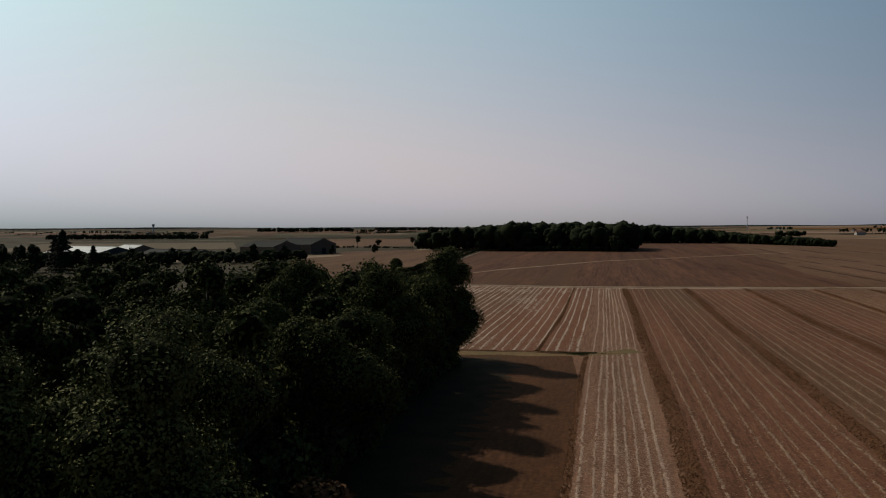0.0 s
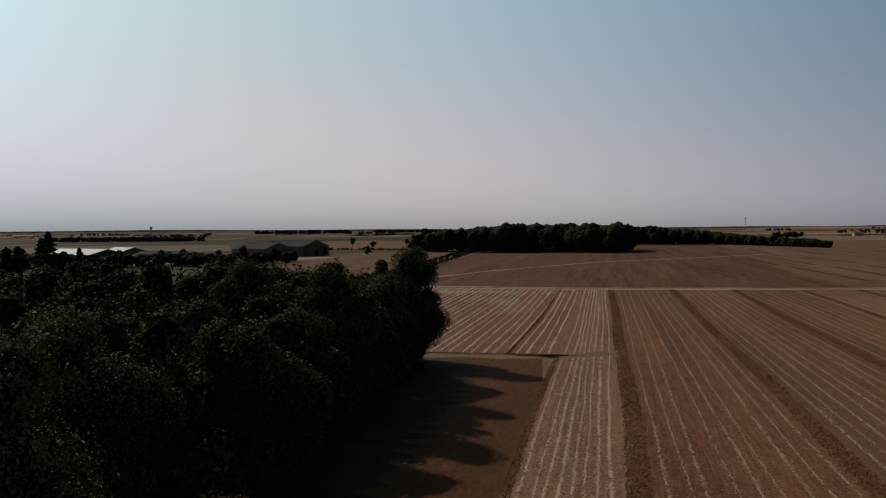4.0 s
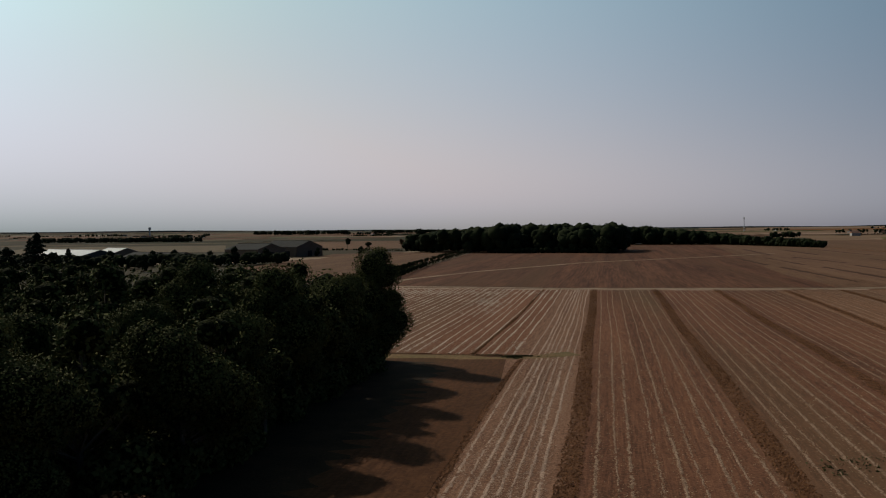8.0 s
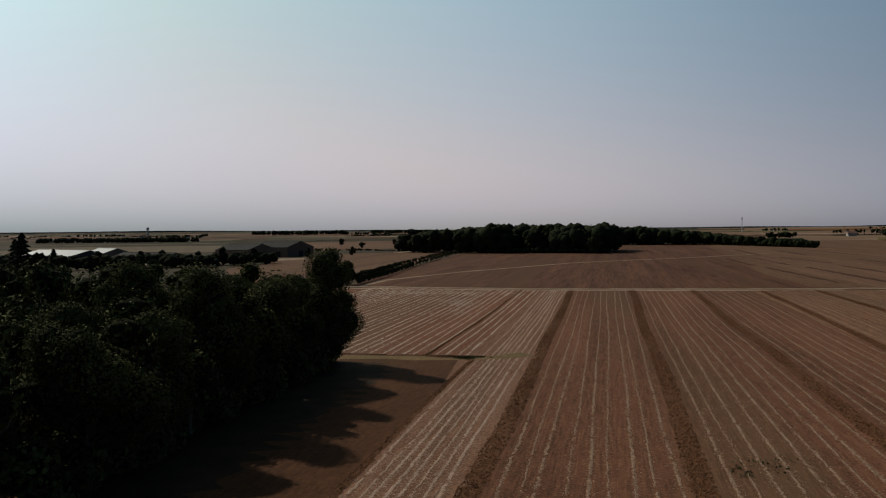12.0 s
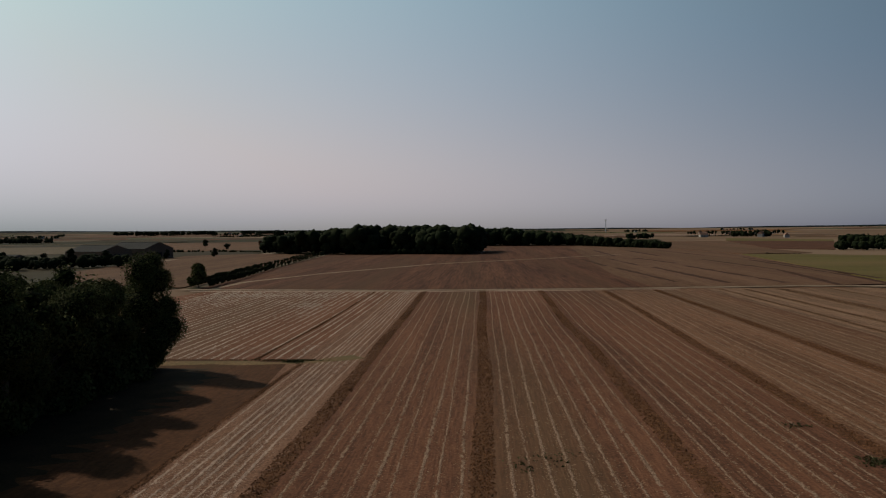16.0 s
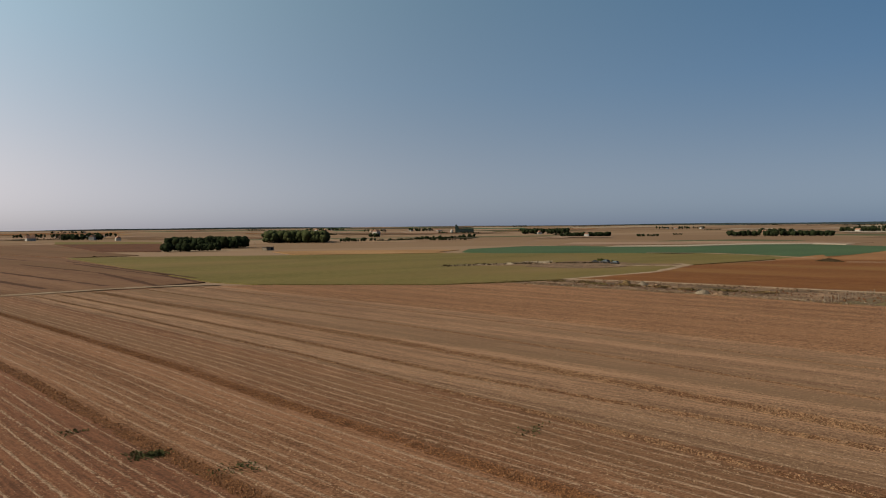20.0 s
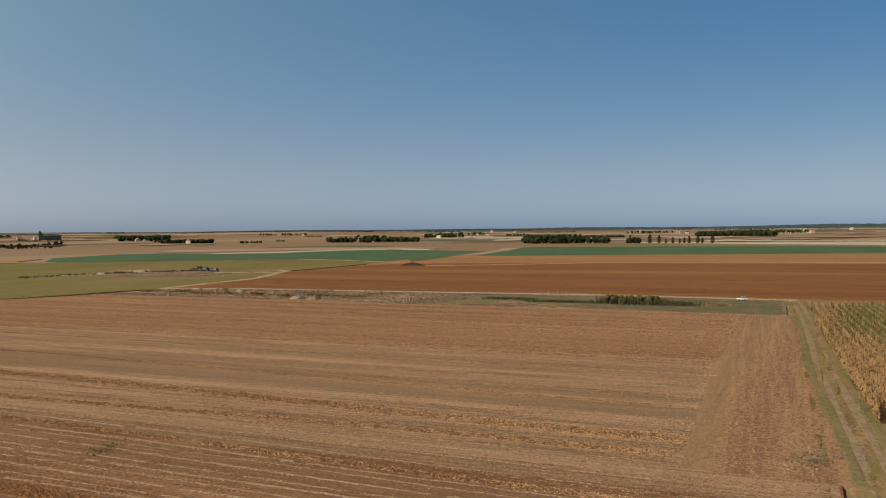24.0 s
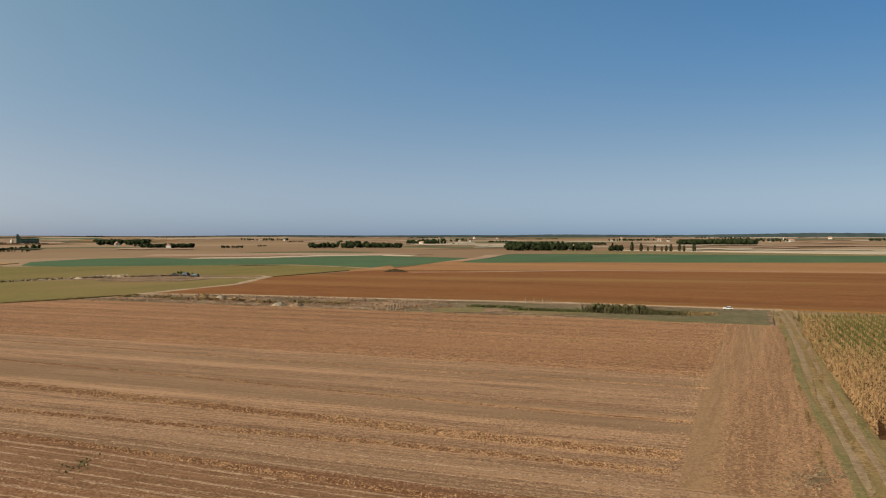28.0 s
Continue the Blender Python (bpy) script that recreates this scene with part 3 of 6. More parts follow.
def wander(x, y):
    """Sideways drift, at y, of a line that starts at x."""
    base = [q for q, _ in STRIPS]
    k = min(max(int(np.searchsorted(base, x)), 1), len(base) - 1)
    f = min(max((x - base[k - 1]) / (base[k] - base[k - 1]), 0.0), 1.0)
    return (1 - f) * np.interp(y, WANDER_Y, WANDER[k - 1]) + f * np.interp(y, WANDER_Y, WANDER[k])


MAIN = [(-15, -1.2), (106, -1.2), (238, 3), (241, 140), (240, 213), (218, 222), (173, 270), (140, 284), (90, 281), (50, 277), (-3, 275), (-64, 283), (-75, 200), (-62, 134), (-15, 134)]
sheet("field", MAIN, 0.0, SOIL, "harvested brown field with pale stubble rows")
sheet("field", [(-2.6, -1.1), (9.2, -1.1), (9.0, 150), (8.2, 275.1), (-1.5, 274.8), (-1.6, 150), (-2.6, 133.5)], 0.008, SOIL_PALE, "straw-strewn pale strip beside the headland")
sheet("field", [(9.3, -1.1), (62, -1.1), (62, 277.3), (50, 276.9), (9.0, 275.2)], 0.008, SOIL_DIM, "dark olive-brown stubble between the litter strips")
sheet("field", [(62, -1.1), (97.5, -1.1), (97.5, 280.5), (79.5, 279.5), (62, 277.5)], 0.010, SOIL_MID, "brown stubble with fading rows")
sheet("field", [(97.5, -1.1), (160, 0.5), (162, 14), (163, 120), (161, 277), (150, 280), (118, 282.5), (97.5, 280.5)], 0.012, SOIL_TAN, "tan stubble with faint rows and dull patches")
sheet("field", [(160, 0.5), (238, 2.9), (240.8, 140), (239.8, 212), (217, 222), (173, 269.5), (161, 277), (163, 120)], 0.014, SOIL_RED, "reddish stubble ground with fine drill lines")
sheet("headland", [(-26, 133), (-19, 133.5), (-3, 132), (-1.2, 110), (-0.8, 77), (-1, 50), (-2, -1.2), (-26, -1.2)], 0.03, HEAD, "bare brown headland beside the wood")
# Ragged dark sheet deepens the trees' shadow on the headland by colour.
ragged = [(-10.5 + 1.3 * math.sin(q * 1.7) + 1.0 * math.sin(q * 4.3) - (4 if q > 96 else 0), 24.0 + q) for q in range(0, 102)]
sheet("wood_floor", [(-26, 126)] + ragged[::-1] + [(-26, 24)], 0.034, EARTH_AND_SHADE, "tree shadow painted as dark soil under the overhanging branches", "ground", 0.02)
sheet("wood_floor", [(-17, 132), (-17, -60), (-260, -60), (-260, 132)], -0.1, LITTER, "leaf-strewn ground under the wood")
sheet("field", [(-74, 291), (-3, 283), (50, 285), (92, 289), (140, 292), (168, 300), (214, 628), (197, 800), (133, 960), (27, 990), (-99, 700), (-97, 660), (-82, 440), (-75, 350)], 0.02, PLOUGH, "dark ploughed field beyond the track")
sheet("field", [(84, 290), (140, 293), (168, 300), (214, 628), (197, 800), (133, 960), (119, 905), (98, 592), (88, 460), (82, 365)], 0.035, FURROW_DIM, "half-turned stubble between plough and furrows")
sheet("field", [(103, 291.5), (140, 293), (168, 300), (214, 628), (197, 800), (134, 958), (126, 905), (106, 592), (103, 460), (100, 365)], 0.05, FURROW, "stubble field with dark furrow lines")
for pts in ([(91, 448), (90, 541)], [(109, 450), (108, 549)], [(97, 313), (93, 426)], [(134, 474), (126, 559)], [(114, 307), (112, 428)], [(134, 307), (131, 444)],
            [(147, 294), (163, 402), (162, 533)], [(166, 302), (172, 337), (187, 516)], [(177, 330), (190, 482), (196, 560)], [(120, 600), (126, 760)], [(150, 600), (152, 740)], [(182, 600), (178, 760)]):
    way("furrow", pts, 1.6, 0.08, FURROW_DARK, "dark furrow line in the stubble", "furrow", 0.5, 0.03)
sheet("headland", [(104, -2.2), (130, -1.2), (160, 0.2), (237.5, 3.2), (236, 14), (160, 13.2), (104, 11)], 0.03, TAN, "straw-coloured headland along the farm track")
sheet("field", [(-80, 300), (-140, 140), (-420, 160), (-900, 500), (-1300, 1350), (-300, 1480), (330, 1470), (215, 800), (130, 980), (0, 1000), (-170, 860), (-170, 720), (-104, 690)], -0.12, DULL, "dull brown open fields behind the wood", thick=0.2)
sheet("field", [(-80, 300), (-105, 690), (-168, 722), (-215, 680), (-180, 420), (-120, 300)], 0.02, FURROW_DIM, "tan field behind the tree avenue")
sheet("field", [(170, 300), (216, 628), (255, 613), (351, 539), (444, 483), (509, 408), (529, 328), (500, 260), (481, 241), (390, 240), (331, 216), (269, 212), (246, 217), (220, 224), (175, 273)], 0.03, GREEN, "yellow-green young crop field")
sheet("field", [(470, 493), (459, 450), (492, 406), (526, 361), (555, 325), (543, 293), (516, 237), (569, 237), (754, 266), (773, 272), (821, 384), (790, 420), (690, 436), (656, 490), (667, 547), (631, 581), (531, 552)], 0.06, DEEP, "deep green crop field")
sheet("field", [(641, 233), (642, 201), (676, 144), (700, 60), (756, -71), (820, -320), (1080, -320), (1035, -100), (1000, 150), (970, 241), (965, 280), (934, 284), (787, 254), (711, 244)], 0.06, DEEP, "deep green crop field beyond the red earth")
sheet("field", [(528, 226), (641, 234), (711, 245), (787, 255), (934, 285), (900, 300), (852, 283), (754, 265), (645, 249), (559, 231)], 0.09, PALE, "tan wedge between two green crop fields")
sheet("field", [(656, 500), (707, 447), (788, 432), (845, 395), (827, 354), (860, 360), (884, 414), (835, 459), (745, 473), (690, 510)], 0.08, CREAM, "thin bleached strip behind the green crop")
sheet("field", [(268, 211), (331, 214), (390, 237), (466, 232), (498, 219), (560, 252), (634, 234), (700, 60), (756, -71), (820, -320), (283, -320), (283, -40), (287, 1), (289, 64), (281, 117), (278, 180)], 0.05, RED, "bare red-brown earth field")
sheet("field", [(490, 222), (528, 228), (560, 233), (646, 249), (700, 243), (642, 232), (643, 201), (677, 144), (701, 60), (756, -71), (815, -320), (600, -320), (545, -60), (530, 100)], 0.13, ORANGE, "orange band of stubble beyond the red earth")
sheet("field", [(479, 240), (500, 262), (529, 329), (556, 328), (545, 293), (517, 236)], 0.055, GREEN, "yellow-green end of the young crop field")
sheet("field", [(464, 231), (479, 240.5), (562, 252), (498, 218)], 0.07, ORANGE, "orange stubble corner beside the red earth")
sheet("rough_strip", [(241, 213), (268, 209), (279, 150), (283, 64), (281, 5), (240, 4), (242, 140)], 0.02, ROUGH, "rubble-strewn waste strip", "waste ground")
sheet("grass_plot", [(238.5, 26), (250, 60), (262, 80), (266, 60), (276, 26), (277, 6), (239, 5)], 0.06, PLOT, "dull grass plot by the field corner", "grass")
sheet("field", [(128, -4.3), (258, -0.4), (258, -260), (128, -260)], 0.01, HEAD, "soil under the maize")
sheet("grass_plot", [(60, -5.4), (128, -4.4), (128, -60), (60, -60)], 0.005, VERGE, "dry grassy ground beside the farm track", "grass")
way("track", [(-76, 287), (-64, 287), (-3, 279.5), (50, 281.5), (90, 285.5), (128, 290), (150, 290), (166, 284)], 3.4, 0.09, GRAVEL, "pale chalk farm track across the plain")
way("track", [(-70, 279), (-3, 273.5), (50, 275.2), (90, 279)], 1.0, 0.06, ROWS_PALE, "thin pale wheel line beside the farm track", "track", 0.3, 0.04)
way("track", [(-66, 288), (-66, 327), (-47, 388), (0, 488), (70, 565), (130, 640)], 1.7, 0.10, GRAVEL, "thin pale track crossing the ploughed field")
way("lane", [(-74, 290), (-78, 360), (-86, 440), (-103, 668)], 4.0, 0.10, GRASS, "grass lane between two rows of trees")
way("gravel_road", [(282, 2), (285, 64), (280.5, 117), (277, 180), (269, 211), (331, 215.5), (391, 239), (400, 250)], 2.8, 0.14, GRAVEL, "gravel road along the red field", "road")
way("grass_balk", [(467, 196), (485, 161), (526, 111), (545, 20), (560, -49), (600, -310)], 5.0, 0.17, PALE, "thin pale balk along the red earth", "field edge", 0.6)
way("grass_balk", [(528, 362), (548, 330), (538, 293), (522, 262), (510, 240), (504, 228)], 4.0, 0.12, PALE, "pale dry balk between two green crops", "field edge", 0.8)
way("farm_track", [(20, -4.4), (80, -4.3), (108, -4.2), (132, -3.1), (165, -1.6), (200, -0.9), (242, 0.5), (281, 2.6)], 4.4, 0.04, VERGE, "grassy farm track with two wheel ruts", "track")
way("verge", [(104, -2.6), (129, -1.6), (141, -0.6), (165, 0.5), (209, 1.2), (240, 2.6)], 0.9, 0.07, VERGE_GREEN, "green grassy verge along the farm track", "verge", 0.15, 0.1, 0.4)
way("verge", [(108, -6.2), (126, -5.2), (160, -3.9), (200, -2.9), (250, -1.2)], 0.6, 0.07, VERGE_GREEN, "green grassy verge beside the maize", "verge", 0.12, 0.1, 0.4)
for k, off in enumerate((-0.85, 0.85)):
    way("wheel_rut", [(20, -4.4 + off), (80, -4.3 + off), (108, -4.2 + off), (132, -3.1 + off), (165, -1.6 + off), (200, -0.9 + off), (242, 0.5 + off), (281, 2.6 + off)], 0.55, 0.06, RUT, "bare pale wheel rut", "track", 0.12, 0.1, 0.25)


# ---- stubble rows, litter strips and weeds of the near field ----
def in_poly(x, y, pts):
    p = np.array(pts)
    inside = np.zeros(len(x), bool)
    for (x0, y0), (x1, y1) in zip(p, np.roll(p, -1, 0)):
        cross = ((y0 > y) != (y1 > y)) & (x < (x1 - x0) * (y - y0) / (y1 - y0 + 1e-9) + x0)
        inside ^= cross
    return inside


def clods(x, y, z, size, r, flat=0.6):
    """Small four-sided lumps."""
    n = len(x)
    t = r.uniform(0, 2 * math.pi, n)
    s = size * r.uniform(0.5, 1.4, n)
    v = np.empty((n, 4, 3))
    for k in range(3):
        a = t + 2 * math.pi * k / 3 + r.uniform(-0.4, 0.4, n)
        v[:, k] = np.c_[x + s * np.cos(a), y + s * np.sin(a), np.full(n, z - 0.01)]
    v[:, 3] = np.c_[x + r.normal(0, 0.3, n) * s, y + r.normal(0, 0.3, n) * s, z + s * flat * r.uniform(0.5, 1.5, n)]
    i = np.arange(n) * 4
    f = np.concatenate([np.stack([i, i + 1, i + 3], 1), np.stack([i + 1, i + 2, i + 3], 1), np.stack([i + 2, i, i + 3], 1)])
    return v.reshape(-1, 3), f


def stubble_rows():
    """Low broken ridges of pale stubble, running along the field, each a line of small tufts."""
    r = np.random.default_rng(3)
    xs = []
    edges = [s for s, _ in STRIPS[1:]]
    for a, b in zip(edges[:-1], edges[1:]):
        if b > 108:
            break
        k = max(2, round((b - a - 3.0) / 1.66))
        xs += list(np.linspace(a + 2.0, b - 2.0, k))
    xs = list(np.arange(-60, -0.9, 1.75)) + list(np.arange(0.3, 7.4, 0.95)) + xs
    pieces, dull, white, pale, soft = [], [], [], [], []
    for x in xs:
        force = r.uniform(0.5, 1.0) if x > 9 else 0.8
        x += r.normal(0, 0.16)
        thin = 1.0 if x < 82 else 0.8
        n = int(110 * 22.0 * thin * force)
        y = 40 + 110 * r.random(n) ** 1.2
        drift = 0.13 * np.sin(y / 23 + x) + 0.05 * np.sin(y / 5.1 + 2 * x)
        strong = 0.5 + 0.5 * np.sin(y / 31 + 1.7 * x) * np.sin(y / 9.0 + x)
        width = 0.20 if -1 < x < 9 else 0.27 if x > 60 else 0.22 if x > 0 else 0.26
        cx = x + drift + wander(x, y) + r.normal(0, width * 1.3, n)
        keep = in_poly(cx, y, MAIN) & (r.random(n) < 0.35 + 0.65 * strong)
        keep &= (y > 134) | (x > -1)
        (white if x < -0.5 else pale if x < 9 else pieces if x < 76 else dull).append(clods(cx[keep], y[keep], 0.012, 0.10, r, 0.2))
        yy = np.arange(1.0 if x > 79 else 40.0, 284.0, 0.42 if 0 < x < 79 else 0.7)
        mid = x + wander(x, yy) + 0.13 * np.sin(yy / 23 + x) + 0.05 * np.sin(yy / 5.1 + 2 * x) + r.normal(0, 0.05, len(yy))
        half = width * (0.25 + 0.8 * force) * (0.45 + 0.7 * np.convolve(r.random(len(yy) + 6), np.ones(7) / 7, "valid")) * (0.78 + 0.22 * np.sin(yy / 31 + 1.7 * x))
        if x < 4:
            half *= 1 + 1.3 * np.clip((yy - 215) / 50, 0, 1) * (0.5 + 0.5 * np.sin(yy / 3.7 + 5 * x))
        ok = in_poly(mid, yy, MAIN) & ((yy > 134) | (x > -1)) & ((yy > 12) | (x < 100)) & (r.random(len(yy)) < 0.90 + 0.08 * force + 0.02 * np.sin(yy / 6.7 + x * 3))
        ok &= np.append(ok[1:], False)
        v = np.stack([np.c_[mid - half, yy, np.full(len(yy), 0.018)], np.c_[mid, yy, np.full(len(yy), 0.035)], np.c_[mid + half, yy, np.full(len(yy), 0.018)]], 1).reshape(-1, 3)
        i = np.where(ok)[0] * 3
        f = np.concatenate([np.stack(q, 1) for q in ((i, i + 1, i + 4), (i, i + 4, i + 3), (i + 1, i + 2, i + 5), (i + 1, i + 5, i + 4))])
        (white if x < -0.5 else pale if x < 9 else soft).append((v, f))
    ob = new("stubble_rows", mesh_np("stubble_rows", *joined(pieces), ROWS))
    tagged(ob, "pale broken stubble rows across the field", "stubble", kind="stuff")
    ob = new("stubble_rows", mesh_np("stubble_rows", *joined(soft), ROWS_SOFT))
    tagged(ob, "trodden soft stubble between the soil and the straw", "stubble", kind="stuff")
    ob = new("stubble_rows", mesh_np("stubble_rows", *joined(pale), ROWS_PALE))
    tagged(ob, "straw-pale stubble rows along the headland", "stubble", kind="stuff")
    ob = new("stubble_rows", mesh_np("stubble_rows", *joined(white), ROWS_WHITE))
    tagged(ob, "bleached stubble rows at the far end of the field", "stubble", kind="stuff")
    ob = new("stubble_rows", mesh_np("stubble_rows", *joined(dull), ROWS_TAN))
    tagged(ob, "faint tan stubble rows across the field", "stubble", kind="stuff")


def drill_lines():
    """Grainy lines of short straw left by the drill on the tan side of the field."""
    r = np.random.default_rng(9)
    pale, gold = [], []
    strips = np.array([s for s, _ in STRIPS])
    for k, x in enumerate(np.arange(99.0, 238.0, 0.92)):
        if np.abs(strips - x).min() < 1.2:
            continue
        near = 3.0 if x < 158 else 3.6
        n = int(272 * near)
        y = 12.5 + 270 * r.random(n) ** 1.25
        cx = x + wander(x, y) + 0.25 * np.sin(y / 27 + x / 9) + r.normal(0, 0.17, n)
        band = 0.55 + 0.25 * math.sin(x / 3.1) + 0.2 * math.sin(x / 7.7 + 1)
        keep = in_poly(cx, y, MAIN) & (r.random(n) < band + 0.3 * np.sin(y / 43 + k) * np.sin(y / 11 + 3 * k))
        (pale if k % 3 == 2 or x < 158 else gold).append(clods(cx[keep], y[keep], 0.012, 0.09 if x < 158 else 0.11, r, 0.4))
    tagged(new("stubble_rows", mesh_np("stubble_rows", *joined(pale), ROWS_TAN)), "grainy pale drill lines across the field", "stubble", kind="stuff")
    tagged(new("stubble_rows", mesh_np("stubble_rows", *joined(gold), GOLD)), "grainy golden drill lines across the field", "stubble", kind="stuff")


def litter():
    r = np.random.default_rng(4)
    for sx, w in STRIPS + [(-0.7, 1.2)]:
        lo = 134 if sx < -1 else (12 if sx > 90 else 2)
        dens = 26.0 if sx < 70 else 42.0
        n = int((278 - lo) * w * dens)
        y = lo + (278 - lo) * r.random(n) ** 1.5
        w = w * 0.70 if sx < 70 else w * 0.9
        x = sx + wander(sx, y) + w * 0.52 * (2 * r.random(n) - 1) * r.uniform(0.8, 1.0, n) + 0.2 * np.sin(y / 19 + sx)
        keep = in_poly(x, y, MAIN) & ((y < 131) | (sx != -0.7))
        keep &= r.random(n) < 0.7 + 0.3 * np.sin(y / 7.3 + 2 * sx)
        v, f = clods(x[keep], y[keep], 0.0, 0.11, r, 0.7)
        yy = np.arange(lo, 277.0, 0.6)
        mid = sx + wander(sx, yy) + 0.2 * np.sin(yy / 19 + sx)
        wide = 0.42 if sx < 110 else 0.34
        ll, rr = mid - w * wide * r.uniform(0.4, 1.3, len(yy)), mid + w * wide * r.uniform(0.4, 1.3, len(yy))
        ok = in_poly(mid, yy, MAIN) & (r.random(len(yy)) < 0.9) & ((yy < 131) | (sx != -0.7))
        ok[-1] = False
        q = np.stack([np.c_[ll, yy, np.full(len(yy), 0.022)], np.c_[rr, yy, np.full(len(yy), 0.022)]], 1).reshape(-1, 3)
        i = np.where(ok)[0] * 2
        under = (q, np.concatenate([np.stack([i, i + 1, i + 3], 1), np.stack([i, i + 3, i + 2], 1)]))
        k = len(f)
        v, f = joined([(v, f), under])
        ob = new("crop_litter", mesh_np("crop_litter", v, f, LITTER if sx < 90 else GOLD, MULCH, idx=np.arange(len(f)) >= k))
        tagged(ob, "dark strip of crop litter left by the harvester", "crop litter", group="litter strips", kind="stuff")


def broken_soil():
    """Clods and stalk ends over the whole field, finer where it is seen from near."""
    r = np.random.default_rng(5)
    brown, tan = [], []
    for n, x0, x1, y0, y1, size in ((60000, -1, 100, 40, 130, 0.08), (36000, 96, 160, 12, 130, 0.09), (26000, 160, 240, 12, 130, 0.13), (30000, -62, 240, 110, 284, 0.18)):
        x, y = r.uniform(x0, x1, n), r.uniform(y0, y1, n)
        keep = in_poly(x, y, MAIN) & ((y > 134) | (x > -1))
        for side, some in ((keep & (x < 97.5), brown), (keep & (x >= 97.5), tan)):
            some.append(clods(x[side], y[side], 0.0, size, r, 0.28))
    tagged(new("soil_clods", mesh_np("soil_clods", *joined(brown), CLOD)), "broken brown clods over the field", "soil", kind="stuff")
    tagged(new("soil_clods", mesh_np("soil_clods", *joined(tan), CLOD_TAN)), "broken tan clods and stalks over the field", "soil", kind="stuff")


def headland_rows():
    """Turning marks and straw of the headland, running along the farm track, with a ragged edge."""
    r = np.random.default_rng(8)
    n = 13000
    x = r.uniform(102, 238, n)
    lane = r.integers(0, 12, n)
    y = np.interp(x, [104, 130, 160, 238], [-1.7, -0.8, 0.6, 3.7]) + lane * 0.98 + r.normal(0, 0.22, n) + 0.3 * np.sin(x / 17 + lane)
    keep = r.random(n) < 0.55 + 0.45 * np.sin(lane * 2.4 + x / 40)
    v, f = clods(x[keep], y[keep], 0.03, 0.10, r, 0.5)
    tagged(new("headland_litter", mesh_np("headland_litter", v, f, CLOD_TAN)), "straw and turning marks on the headland", "straw", kind="stuff")
    n = 1500
    x = r.uniform(104, 237, n)
    y = np.interp(x, [104, 160, 236], [11, 13.2, 14]) + r.normal(0, 0.7, n)
    v, f = clods(x, y, 0.02, 0.09, r, 0.5)
    tagged(new("headland_litter", mesh_np("headland_litter", v, f, GOLD)), "golden litter where the rows end", "straw", kind="stuff")


def straw():
    r = np.random.default_rng(6)
    n = 22000
    x = r.uniform(-2, 238, n)
    y = 2 + 276 * r.random(n) ** 1.3
    keep = in_poly(x, y, MAIN)
    x, y = x[keep], y[keep]
    v, f = clods(x, y, 0.012, 0.07, r, 0.3)
    tagged(new("loose_straw", mesh_np("loose_straw", v, f, STRAW)), "loose pale straw scattered over the field", "straw", kind="stuff")


def weed_patch(x0, y0, rx, ry, n, material=WEED, size=0.17, h=0.22, label="low green weeds in the stubble"):
    r = np.random.default_rng(int(abs(x0 * 13 + y0 * 7)))
    k = 9
    cx, cy = r.normal(0, rx * 0.45, k), r.normal(0, ry * 0.45, k)
    pick = r.integers(0, k, n)
    x = x0 + cx[pick] + r.normal(0, rx * 0.28, n)
    y = y0 + cy[pick] + r.normal(0, ry * 0.28, n)
    c = np.c_[x, y, r.uniform(0.03, h, n)]
    v, f = leaves(c, np.tile((0.0, 0.0, 1.0), (n, 1)), size, r, 0.3)
    tagged(new("weed_patch", mesh_np("weed_patch", v, f, material)), label, "weeds", kind="stuff")


stubble_rows()
drill_lines()
litter()
broken_soil()
headland_rows()
straw()
for row in [(60.3, 77, 1.8, 1.3, 420), (65, 68, 2.5, 2.0, 120), (57.7, 90.5, 1.6, 0.9, 60), (32, 78, 2.2, 2.6, 70), (29.5, 75, 1.2, 2, 40), (91.5, 61, 3.0, 2.4, 60)]:
    weed_patch(*row)
weed_patch(-4.5, 132.3, 6, 0.6, 420, label="dark weeds along the headland end")
weed_patch(-1.5, 131, 2.2, 1.2, 450, label="dark weeds along the headland end")


way("headland_edge", [(-26, 129.6), (-14, 130.6), (-5, 130.0), (1, 131.8), (7, 136.5)], 1.8, 0.06, VERGE, "rough grassy edge where the rows begin", "verge", 0.5, 0.04)

for seed, cx0, cy0, rx, ry, n in ((1, -50, 246, 5, 13, 900), (2, -21, 238, 2.5, 16, 700), (3, -38, 262, 12, 5, 700), (4, -16, 212, 2.0, 9, 350), (5, 4.0, 80, 2.0, 24, 6000), (6, 3.6, 112, 2.0, 14, 2500)):
    q = np.random.default_rng(700 + seed)
    px, py = q.normal(cx0, rx, n), q.normal(cy0, ry, n)
    ok = in_poly(px, py, MAIN) & (np.sin(px * 3.6) + 0.6 * np.sin(py / 5) > -0.3) & ((px > -0.5) | (py > 134))
    tagged(new("bleached_straw", mesh_np("bleached_straw", *clods(px[ok], py[ok], 0.03, 0.40 if cy0 > 180 else 0.095, q, 0.12), ROWS_WHITE if cy0 > 180 else ROWS_PALE)), "bleached straw lying in patches on the stubble", "straw", kind="stuff")


# ---- the near wood ----
NEAR_TREES = [tree_meshes(11, 16.5, 6.4, 0.8, 30, 27000, 0.18), tree_meshes(12, 15.5, 5.8, 0.6, 28, 26000, 0.18), tree_meshes(13, 16.0, 6.8, 1.0, 32, 28000, 0.18)]
